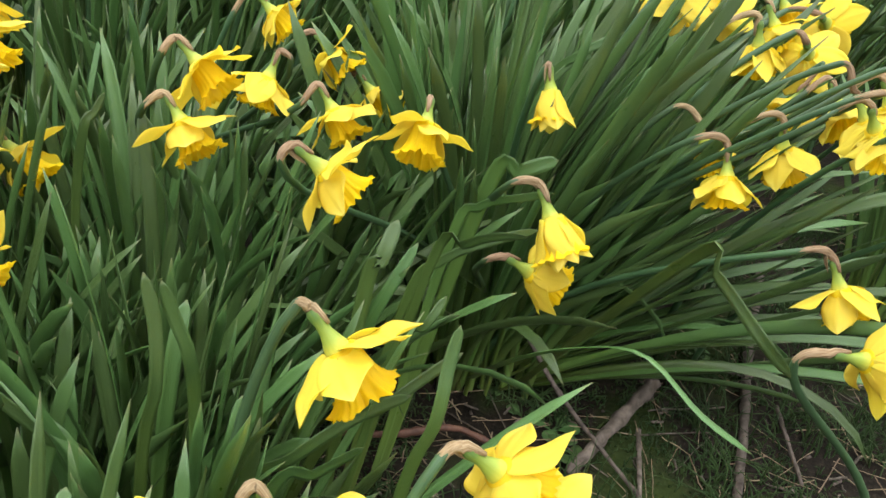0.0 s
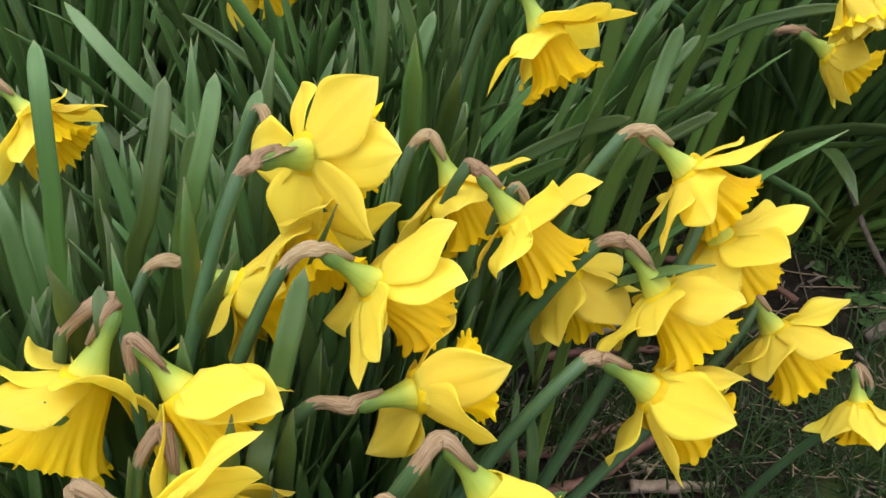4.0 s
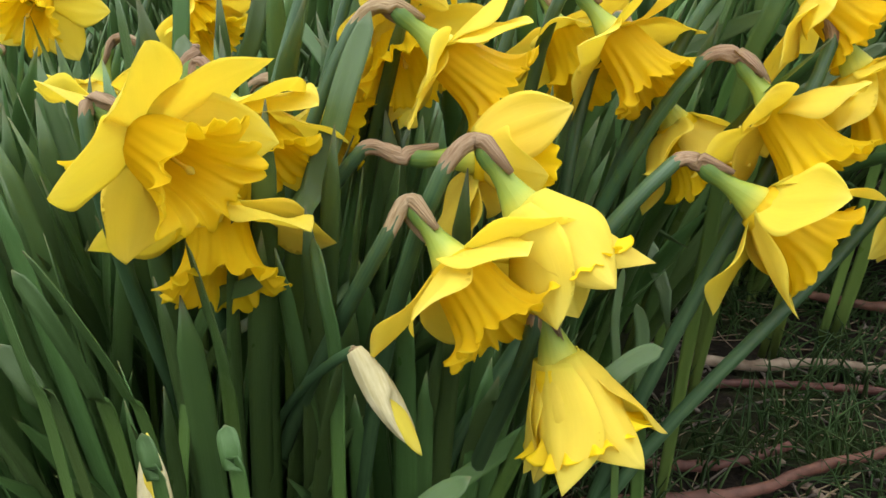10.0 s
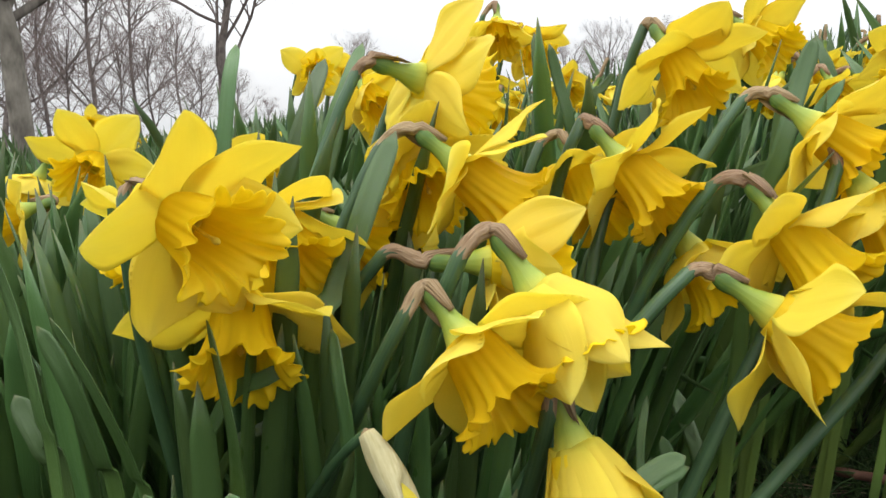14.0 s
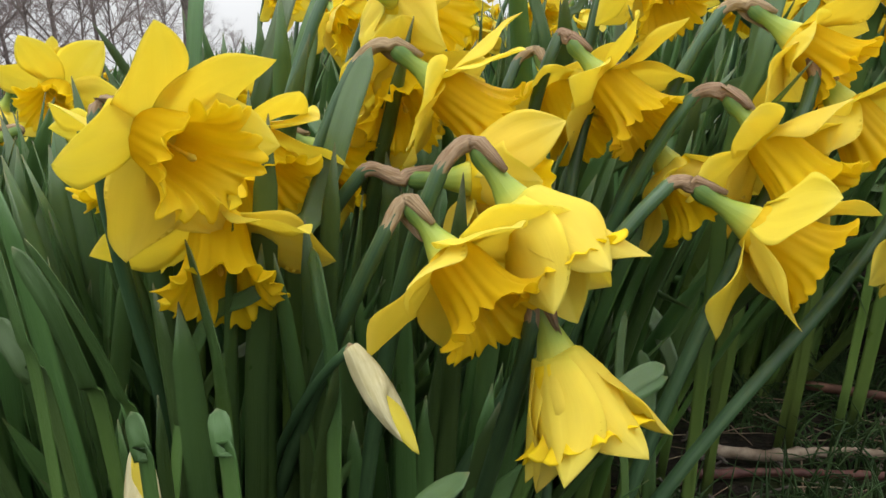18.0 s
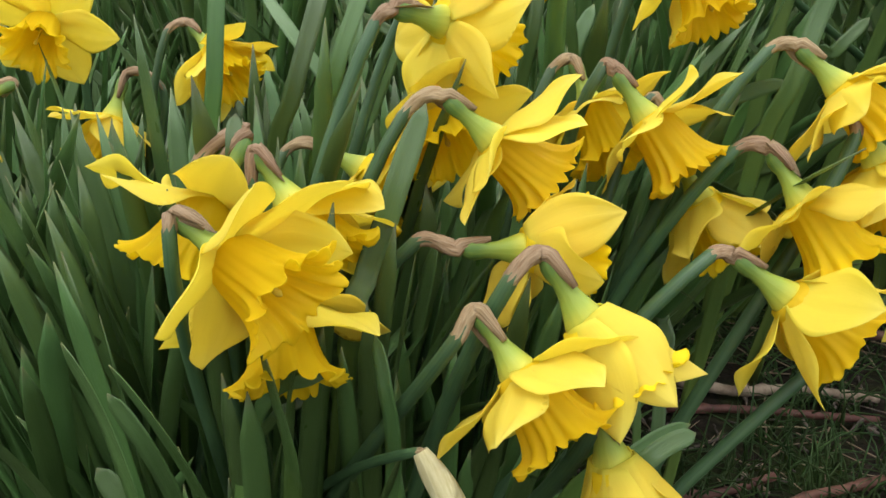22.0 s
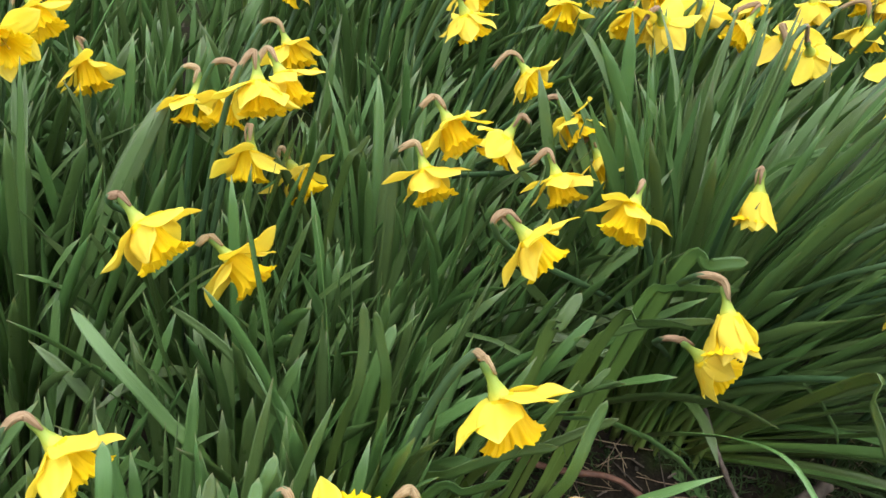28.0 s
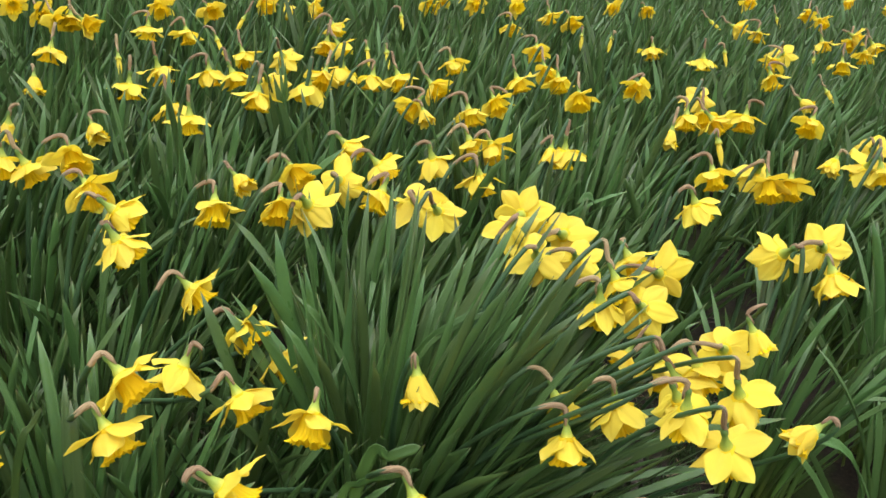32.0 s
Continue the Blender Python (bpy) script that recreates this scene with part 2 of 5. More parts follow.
# ---- mesh helpers ----
def grid_mesh(name, P, material, wrap=True, u=None, cap=True):
    """A smooth mesh over rows of points P[row][column]; wrap joins the last column to the first."""
    rows, cols = P.shape[0], P.shape[1]
    span = cols if wrap else cols - 1
    faces, uvs = [], []
    u = np.arange(cols + 1) / span if u is None else np.append(u, u[0])
    for i in range(rows - 1):
        for j in range(span):
            k = (j + 1) % cols
            faces.append((i * cols + j, i * cols + k, (i + 1) * cols + k, (i + 1) * cols + j))
            a, b = i / (rows - 1), (i + 1) / (rows - 1)
            uvs += [(u[j], a), (u[j + 1], a), (u[j + 1], b), (u[j], b)]
    if wrap and cap:
        faces.append(tuple(range(cols - 1, -1, -1)))
        uvs += [(0.5, 0.0)] * cols
        faces.append(tuple((rows - 1) * cols + j for j in range(cols)))
        uvs += [(0.5, 1.0)] * cols
    me = bpy.data.meshes.new(name)
    me.from_pydata([tuple(p) for p in P.reshape(-1, 3)], [], faces)
    layer = me.uv_layers.new(name="UVMap")
    layer.data.foreach_set("uv", np.array(uvs, dtype=np.float32).ravel())
    me.polygons.foreach_set("use_smooth", np.ones(len(me.polygons), dtype=bool))
    me.materials.append(material)
    me.update()
    return me


def join_grids(name, items, material):
    """Many grids of points in one mesh."""
    V, Fs, U, off = [], [], [], 0
    for P in items:
        rows, cols = P.shape[0], P.shape[1]
        V.append(P.reshape(-1, 3))
        i, j = np.meshgrid(np.arange(rows - 1), np.arange(cols), indexing="ij")
        k = (j + 1) % cols
        Fs.append((np.stack([i * cols + j, i * cols + k, (i + 1) * cols + k, (i + 1) * cols + j], -1) + off).reshape(-1, 4))
        a, b, c, d = j / cols, (j + 1) / cols, i / (rows - 1), (i + 1) / (rows - 1)
        U.append(np.stack([np.stack([a, c], -1), np.stack([b, c], -1), np.stack([b, d], -1), np.stack([a, d], -1)], 2).reshape(-1, 2))
        off += rows * cols
    V, Fs, U = np.concatenate(V), np.concatenate(Fs), np.concatenate(U)
    me = bpy.data.meshes.new(name)
    me.vertices.add(len(V))
    me.vertices.foreach_set("co", V.astype(np.float32).ravel())
    me.loops.add(len(Fs) * 4)
    me.loops.foreach_set("vertex_index", Fs.astype(np.int32).ravel())
    me.polygons.add(len(Fs))
    me.polygons.foreach_set("loop_start", np.arange(0, len(Fs) * 4, 4, dtype=np.int32))
    me.polygons.foreach_set("loop_total", np.full(len(Fs), 4, dtype=np.int32))
    layer = me.uv_layers.new(name="UVMap")
    layer.data.foreach_set("uv", U.astype(np.float32).ravel())
    me.polygons.foreach_set("use_smooth", np.ones(len(Fs), dtype=bool))
    me.materials.append(material)
    me.update(calc_edges=True)
    me.validate()
    return me


def unit(v):
    v = np.asarray(v, float)
    return v / (np.linalg.norm(v) + 1e-12)


def sweep(points, radii, sides=8, flat=1.0, rng=None, rough=0.0):
    """Rings of points along a path: P[row][column]."""
    pts = np.asarray(points, float)
    tan = np.gradient(pts, axis=0)
    side = unit(np.cross(tan[0], (0.3, 1, 0.2)))
    P = []
    for i, p in enumerate(pts):
        t = unit(tan[i])
        side = unit(side - t * np.dot(side, t))
        up = np.cross(t, side)
        a = np.linspace(0, 2 * np.pi, sides, endpoint=False)
        r = radii[i] * (1 + (rough * (rng.random(sides) - 0.5) * 2 if rng is not None else 0))
        P.append(p + np.outer(np.cos(a) * r, side) + np.outer(np.sin(a) * r * flat, up))
    return np.array(P)


def thin_sweep(points, radii, sides=3, flat=1.0):
    """The same for thin, nearly straight things, all rings at once."""
    pts = np.asarray(points, float)
    tan = np.empty_like(pts)
    tan[1:-1], tan[0], tan[-1] = pts[2:] - pts[:-2], pts[1] - pts[0], pts[-1] - pts[-2]
    tan /= np.sqrt((tan * tan).sum(1, keepdims=True)) + 1e-12
    ref = (0.0, 1.0, 0.0) if abs(tan[0, 1]) < 0.8 else (1.0, 0.0, 0.0)
    side = np.cross(tan, ref)
    side /= np.sqrt((side * side).sum(1, keepdims=True)) + 1e-12
    up = np.cross(tan, side)
    a = np.arange(sides) * (2 * np.pi / sides)
    r = np.asarray(radii)[:, None, None]
    return pts[:, None, :] + r * (np.cos(a)[None, :, None] * side[:, None, :] + flat * np.sin(a)[None, :, None] * up[:, None, :])


def bezier(a, b, c, d, n):
    t = np.linspace(0, 1, n)[:, None]
    a, b, c, d = (np.asarray(v, float) for v in (a, b, c, d))
    return a * (1 - t) ** 3 + 3 * b * t * (1 - t) ** 2 + 3 * c * t * t * (1 - t) + d * t ** 3


def spline(points, n):
    """A smooth line through the points."""
    p = np.asarray(points, float)
    if len(p) == 2:
        return p[0] + (p[1] - p[0]) * np.linspace(0, 1, n)[:, None]
    q = np.vstack([2 * p[0] - p[1], p, 2 * p[-1] - p[-2]])
    out = []
    for s in np.linspace(0, len(p) - 1 - 1e-6, n):
        i, f = int(s), s - int(s)
        a, b, c, d = q[i:i + 4]
        out.append(0.5 * (2 * b + (c - a) * f + (2 * a - 5 * b + 4 * c - d) * f * f + (3 * b - a - 3 * c + d) * f ** 3))
    return np.array(out)


def part(name, mesh, parent, m=None, label=""):
    ob = new(name, mesh)
    ob.parent = parent
    if m is not None:
        ob.matrix_basis = m
    return tagged(ob, label)


# ---- the ground: a level strip at the front and a low bank that rises behind ----
def ground_height(x, y):
    s = np.minimum((y + 0.4 * x - 0.85) / 0.25, 40)
    return 0.02 + 0.75 * (1 - np.exp(-0.18 * 0.25 * np.log(1 + np.exp(s)) / 0.75))


def bumps(x, y):
    return 0.006 * noise.noise((x * 9, y * 9, 0.3)) + 0.004 * noise.noise((x * 31, y * 31, 4.0)) + 0.003 * noise.noise((x * 80, y * 80, 2.0))


def ground_at(x, y):
    return float(ground_height(np.float64(x), np.float64(y)))


def build_ground():
    far = 0.06 * 1.32 ** np.arange(1, 33)
    far = np.cumsum(far)
    xs = np.concatenate([-2.2 - far[::-1], np.arange(-2.2, 2.4, 0.026), 2.4 + far])
    ys = np.concatenate([-0.6 - far[::-1], np.arange(-0.6, 3.4, 0.026), 3.4 + far])
    P = np.zeros((len(ys), len(xs), 3))
    for i, y in enumerate(ys):
        for j, x in enumerate(xs):
            P[i, j] = (x, y, ground_at(x, y) + bumps(x, y))
    ob = new("ground", grid_mesh("ground", P, SOIL, wrap=False))
    tagged(ob, "dark crumbly soil with moss patches and litter", "ground", kind="structure")


build_ground()


# ---- leaves ----
def strap(line, width, fold=0.25, twist=0.0, normal=(0, -1, 0), thick=0.0009):
    """A strap leaf with a shallow channel and a rounded tip along a line of points."""
    pts = np.asarray(line, float)
    n = len(pts)
    tan = np.gradient(pts, axis=0)
    face = np.asarray(normal, float)
    s = np.array([-1.0, -0.5, 0.0, 0.5, 1.0])
    P = []
    for i, p in enumerate(pts):
        t, v = unit(tan[i]), i / (n - 1)
        face = unit(face - t * np.dot(face, t))
        a = twist * v
        f = face * math.cos(a) + np.cross(t, face) * math.sin(a)
        side = np.cross(t, f)
        w = 0.5 * width * (0.72 + 0.28 * min(1, v * 3)) * math.sqrt(max(0.0016, 1 - max(0.0, (v - 0.80) / 0.20) ** 2.6))
        th = thick * (1 - 0.5 * v)
        depth = -fold * w * (1 - s * s)
        front = [p + side * (k * w) + f * (d + th * (1 - k * k * 0.8)) for k, d in zip(s, depth)]
        back = [p + side * (k * w) + f * (d - th * (1 - k * k * 0.8)) for k, d in zip(s[::-1], depth[::-1])]
        P.append(front + back)
    return np.array(P)


STRAP_U = np.array([0.0, 0.25, 0.5, 0.75, 1.0, 1.0, 0.75, 0.5, 0.25, 0.0])
leaf_rng = np.random.default_rng(11)


def leaf_variant(i):
    """One leaf a metre long that grows up and bends over towards +x."""
    bend = (0.03, 0.07, 0.12, 0.18, 0.26, 0.36, 0.5, 0.7)[i % 8] * leaf_rng.uniform(0.85, 1.15)
    v = np.linspace(0, 1, 13)
    a = bend * 2.0 * v ** 2.1 + leaf_rng.uniform(-0.05, 0.05) * np.sin(v * 5)
    if i % 8 >= 6:
        a += np.where(v > 0.55, (v - 0.55) * 1.6, 0)
    step = 1 / 12
    x, z = np.cumsum(np.sin(a)) * step, np.cumsum(np.cos(a)) * step
    y = leaf_rng.uniform(-0.04, 0.04) * v ** 2
    line = np.stack([x - x[0], y, z - z[0]], -1)
    P = strap(line, leaf_rng.uniform(0.028, 0.039), leaf_rng.uniform(0.1, 0.4), leaf_rng.uniform(-1.1, 1.1), (-1, 0, 0), 0.0016)
    return grid_mesh("leaf", P, LEAF, u=STRAP_U)


LEAVES = [leaf_variant(i) for i in range(32)]
# how often a leaf of each bend grows, from straight to folded over
STIFF, LOOSE = (0.3, 0.3, 0.2, 0.2, 0, 0, 0, 0), (0.19, 0.20, 0.20, 0.16, 0.12, 0.06, 0.04, 0.03)
CLUMPS = []


def far_clump_mesh(seed, count=30):
    """A whole clump of leaves in one mesh, for the bed further off and the inside of a clump."""
    rng = np.random.default_rng(seed)
    items = []
    for _ in range(count):
        q, k = rng.uniform(0, 6.28), math.sqrt(rng.uniform(0, 1))
        foot = np.array([math.cos(q), math.sin(q), 0]) * 0.09 * k
        tilt = np.array([math.cos(q), math.sin(q), 0]) * rng.uniform(0.05, 0.4) * (0.3 + k) + np.array([rng.uniform(-0.12, 0.28), rng.uniform(-0.12, 0.08), 0])
        length = rng.uniform(0.30, 0.50)
        v = np.linspace(0, 1, 8)[:, None]
        line = foot + (np.array([0, 0, 1.0]) * v * (1 - 0.3 * np.linalg.norm(tilt) * v) + tilt * v ** 1.7) * length
        items.append(strap(line, rng.uniform(0.012, 0.017), 0.25, rng.uniform(-1, 1), (math.cos(q + 2), math.sin(q + 2), 0)))
    return join_grids("daffodil_leaves", items, LEAF)


INNER = [far_clump_mesh(50 + k, 26) for k in range(6)]


def clump_thing(x, y, label="upright clump of blue-green daffodil leaves in soil"):
    ob = new("daffodil_leaves")
    ob.matrix_basis = pose(x, y, ground_at(x, y))
    tagged(ob, label, "leaves", "daffodil leaf clumps")
    CLUMPS.append((x, y, ob))
    return ob


def leaf_matrix(x, y, r, height, spread, lean, rng):
    q, k = rng.uniform(0, 2 * np.pi), math.sqrt(rng.uniform(0, 1))
    dx, dy = math.cos(q) * r * k, math.sin(q) * r * k
    out = spread * (0.1 + 1.1 * k) * rng.uniform(0.65, 1.1)
    tx, ty = math.cos(q) * out + lean[0] * rng.uniform(0.4, 1.3), math.sin(q) * out + lean[1] * rng.uniform(0.4, 1.3)
    tilt = min(1.08, math.hypot(tx, ty))
    az = math.atan2(ty, tx) + rng.normal(0, 0.12)
    length = height * rng.uniform(0.72, 1.14)
    g = ground_at(x + dx, y + dy) - ground_at(x, y)
    wide = rng.uniform(0.85, 1.2) * 0.345
    m = Matrix.Translation((dx, dy, g - 0.008)) @ Matrix.Rotation(az, 4, "Z") @ Matrix.Rotation(tilt, 4, "Y") @ Matrix.Rotation(rng.normal(0, 0.35), 4, "Z")
    return m @ Matrix.Diagonal((length, wide, length, 1)), tilt


def clump(x, y, count, r=0.07, height=0.42, spread=0.35, lean=(0.12, 0.0), seed=0, label="upright clump of blue-green daffodil leaves in soil", stiff=False):
    rng = np.random.default_rng(seed + 101)
    ob = clump_thing(x, y, label)
    for _ in range(count):
        m, tilt = leaf_matrix(x, y, r, height, spread, lean, rng)
        part("leaf", LEAVES[8 * rng.integers(0, 4) + rng.choice(8, p=STIFF if stiff else LOOSE)], ob, m)
    # extra inner leaves, added to block light and darken the clump's inside
    for k in range(3 if stiff else 1):
        inner = part("inner_leaves", INNER[rng.integers(0, 6)], ob, Matrix.Rotation(rng.uniform(-0.5, 0.5) + 2 * k, 4, "Z") @ Matrix.Scale(height / 0.42 * (0.80 - 0.05 * k), 4))
        tagged(inner, "dense short leaves inside the clump", kind="stuff")
    return ob


def leaf_blade(points, width):
    """A single leaf through these points, from its foot to its tip; it belongs to the nearest clump."""
    x, y, _ = points[0]
    cx, cy, ob = min(CLUMPS, key=lambda c: (c[0] - x) ** 2 + (c[1] - y) ** 2)
    base = np.array([cx, cy, ground_at(cx, cy)])
    line = spline(np.array(points) - base, 22)
    normal = unit(np.array([0.15, -0.05, 0.6]) - base - line[11]) if y > 0.16 else (0.1, -1, -0.3)
    P = strap(line, width, 0.22, leaf_rng.uniform(-0.5, 0.5), normal, 0.0005)
    part("leaf", grid_mesh("leaf", P, LEAF, u=STRAP_U), ob)


# ---- flowers ----
flower_rng = np.random.default_rng(5)


def petal_mesh(i, folded=False):
    """A broad, pointed petal with a midrib, a wavy edge and fine creases."""
    g = flower_rng
    L, W = g.uniform(0.043, 0.047), g.uniform(0.0305, 0.0355)
    bend, cup, twist, wave, ph = g.uniform(-0.20, 0.18), g.uniform(-0.15, 0.25), g.uniform(-0.4, 0.4), g.uniform(0.15, 0.38), g.uniform(0, 6)
    if folded:
        W, bend, cup, twist = g.uniform(0.028, 0.032), g.uniform(-0.08, 0.03), g.uniform(0.35, 0.55), g.uniform(-0.15, 0.15)
    lop, dent = g.uniform(-0.07, 0.07), g.uniform(-0.03, 0.03)
    s = np.linspace(-1, 1, 13)
    P = []
    for v in np.linspace(0, 1, 18):
        w = W / 2 * (0.46 + 0.54 * math.sin(min(1.0, v / 0.46) * math.pi / 2))
        if v > 0.40:
            w *= max(0.0008, 1 - ((v - 0.40) / 0.60) ** 2.1) ** 0.97
        w *= 1 + dent * math.sin(9 * v + ph)
        y = s * w
        z = cup * w * s * s + wave * w * np.sin(6 * v + ph + 1.3 * s) * s * np.abs(s) * min(1, 1.6 * v)
        z = z + (0.030 * np.cos(s * 8 + ph) + 0.022 * np.sin(s * 15 + 4 * v + 2 * ph)) * w * min(1, 2 * v) - 0.05 * w * np.exp(-(s / 0.18) ** 2)
        a = twist * v ** 1.4
        y, z = y * math.cos(a) - z * math.sin(a), y * math.sin(a) + z * math.cos(a)
        th = 0.0003 * (1 - 0.8 * s * s) * (1 - 0.6 * v)
        x = L * (v - 0.04 * s * s * v * (1 - v))
        top = np.stack([np.broadcast_to(x, s.shape), y + lop * L * v * v, z + bend * L * v * v + th], -1)
        low = np.stack([np.broadcast_to(x, s.shape), y + lop * L * v * v, z + bend * L * v * v - th], -1)
        P.append(np.concatenate([top, low[::-1]]))
    u = np.concatenate([(s + 1) / 2, (s[::-1] + 1) / 2])
    return grid_mesh("petal", np.array(P), PETAL, u=u)


def corona_mesh(i):
    """A ribbed tube that widens into a ruffled, rolled-out rim."""
    g = flower_rng
    a = np.linspace(0, 2 * np.pi, 132, endpoint=False)
    lobes = sum(g.uniform(0.5, 1) * np.cos(k * a + g.uniform(0, 6)) for k in (3, 5, 6)) / 1.9
    ruffle = sum(g.uniform(0.5, 1) * np.cos(k * a + g.uniform(0, 6)) for k in (11, 14, 17, 23)) / 2.0
    nick = np.abs(np.cos(11 * a + 0.7 * np.sin(3 * a) + g.uniform(0, 6))) ** 0.5 * g.uniform(0.5, 1.0)
    ridge = np.cos(12 * a + g.uniform(0, 6)) + 0.7 * np.cos(19 * a + g.uniform(0, 6))
    L, flare, bow = g.uniform(0.033, 0.038), g.uniform(0.0062, 0.0092), g.uniform(-0.002, 0.002)
    P = []

    def ring(v, inner):
        r = 0.0100 + 0.0045 * v ** 0.6 + flare * v ** 5
        r = r + (0.00024 * ridge + 0.0007 * lobes + 0.0006 * ruffle * v) * math.sin(math.pi * min(1, v * 0.8 + 0.05))
        r = r + (0.0034 * ruffle + 0.0020 * lobes) * v ** 5 - inner
        z = L * v - 0.0035 * v ** 9 + (0.0016 * lobes + 0.0017 * np.roll(ruffle, 5) + 0.0034 * nick) * v ** 6 + inner * 0.15
        return np.stack([r * np.cos(a) + bow * v * v, r * np.sin(a), np.broadcast_to(z, a.shape)], -1)

    vs = np.array([0, 0.12, 0.26, 0.42, 0.56, 0.68, 0.78, 0.86, 0.92, 0.97, 1.0])
    for v in vs:
        P.append(ring(v, 0.0))
    for v in vs[::-1]:
        P.append(ring(v, 0.0005))
    return grid_mesh("trumpet", np.array(P), CORONA)


def neck_mesh():
    zs = np.array([-0.0285, -0.0275, -0.0245, -0.021, -0.0175, -0.012, -0.006, -0.001, 0.0012])
    rs = np.array([0.0018, 0.0034, 0.0044, 0.0043, 0.0036, 0.0042, 0.0062, 0.0080, 0.0076])
    a = np.linspace(0, 2 * np.pi, 18, endpoint=False)
    P = np.array([np.stack([r * np.cos(a) * (1 + 0.05 * np.cos(3 * a)), r * np.sin(a) * (1 + 0.05 * np.cos(3 * a)), np.full(18, z)], -1) for z, r in zip(zs, rs)])
    return grid_mesh("neck", P, NECK)


def pistil_mesh():
    z = [0.002, 0.020, 0.0215, 0.023, 0.0245, 0.0255, 0.0265]
    return grid_mesh("pistil", sweep([(0, 0, k) for k in z], [0.0008, 0.0007, 0.0009, 0.0013, 0.0015, 0.0011, 0.0003], 9), STAMEN)


def bud_mesh():
    a = np.linspace(0, 2 * np.pi, 24, endpoint=False)
    P = []
    for v in np.linspace(0, 1, 14):
        r = 0.0064 * (math.sin(math.pi * min(1, v * 0.93 + 0.07)) ** 0.7) * (1 - 0.25 * v) + 0.0004
        q = a + 1.5 * v
        r = r * (1 + 0.09 * np.cos(3 * a))
        P.append(np.stack([r * np.cos(q), r * np.sin(q), np.full(24, -0.004 + 0.052 * v)], -1))
    return grid_mesh("closed_bud", np.array(P), PETAL)


def bud_sheath_mesh():
    """The pale skin round a bud, slit on one side towards the tip."""
    a = np.linspace(0, 2 * np.pi, 24, endpoint=False)
    P = []
    for v in np.linspace(0, 1, 16):
        r = 0.0092 * (math.sin(math.pi * min(1, v * 0.78 + 0.12)) ** 0.7) + 0.0008
        z = -0.030 + 0.066 * v * (1 - 0.42 * v * np.clip(np.cos(a - 0.8), 0, 1) ** 2)
        r = r * (1 + 0.05 * np.cos(5 * a + 3 * v)) * (1 if v < 0.98 else 0.93)
        P.append(np.stack([r * np.cos(a + v), r * np.sin(a + v), np.broadcast_to(z, a.shape)], -1))
    return grid_mesh("bud_sheath", np.array(P), PALE_SHEATH)


BUD_SHEATH = bud_sheath_mesh()
PETALS = [petal_mesh(i) for i in range(20)]
FOLDED = [petal_mesh(i, True) for i in range(6)]
TRUMPETS = [corona_mesh(i) for i in range(10)]
NECK_MESH, PISTIL, BUD = neck_mesh(), pistil_mesh(), bud_mesh()
STATES = {
    "open": ((6, 46), "open yellow daffodil with frilled trumpet on green stem"),
    "flat": ((-8, 12), "wide-open yellow daffodil with flat petals and frilled trumpet"),
    "fwd": ((32, 52), "nodding yellow daffodil with half-spread petals"),
    "bell": ((64, 74), "nodding yellow daffodil with petals still folded forward"),
    "bud": ((85, 86), "closed yellow daffodil bud in its papery sheath"),
    "wrapped": ((85, 86), "pale sheathed daffodil bud just showing yellow petals"),
}


def spathe_mesh(line, size, rng):
    """The dry sheath round the bend of the stalk, wrinkled, with a loose pointed end."""
    n = len(line)
    v = np.linspace(0, 1, n)
    r = size * (0.0028 + 0.0010 * np.clip(v / 0.6, 0, 1) - 0.0026 * np.clip((v - 0.72) / 0.28, 0, 1) ** 1.5)
    P = sweep(line, r, 14, 0.78)
    a = np.linspace(0, 2 * np.pi, 14, endpoint=False)
    q = rng.uniform(0, 6)
    mid = P.mean(axis=1, keepdims=True)
    crease = 1 + 0.13 * np.cos(5 * a[None, :] + 5 * v[:, None] + q) + 0.08 * np.cos(3 * a[None, :] - 9 * v[:, None] + 2 * q) + rng.uniform(-0.05, 0.05, (n, 14))
    return grid_mesh("spathe", mid + (P - mid) * crease[..., None], SPATHE)


def flap_mesh(foot, along, out, size, rng):
    """The torn, papery end of the sheath."""
    foot, along, out = np.array(foot), unit(along), unit(out)
    line = [foot + along * (0.024 * size * t) + out * (0.004 * size * math.sin(t * 2.2)) for t in np.linspace(0, 1, 7)]
    P = strap(line, 0.0085 * size, 0.7, rng.uniform(-0.8, 0.8), out, 0.0003)
    for i in range(7):
        w = 1 - 0.85 * (i / 6) ** 1.4
        mid = P[i].mean(axis=0)
        P[i] = mid + (P[i] - mid) * w
    return grid_mesh("sheath_tip", P, SPATHE, u=STRAP_U)


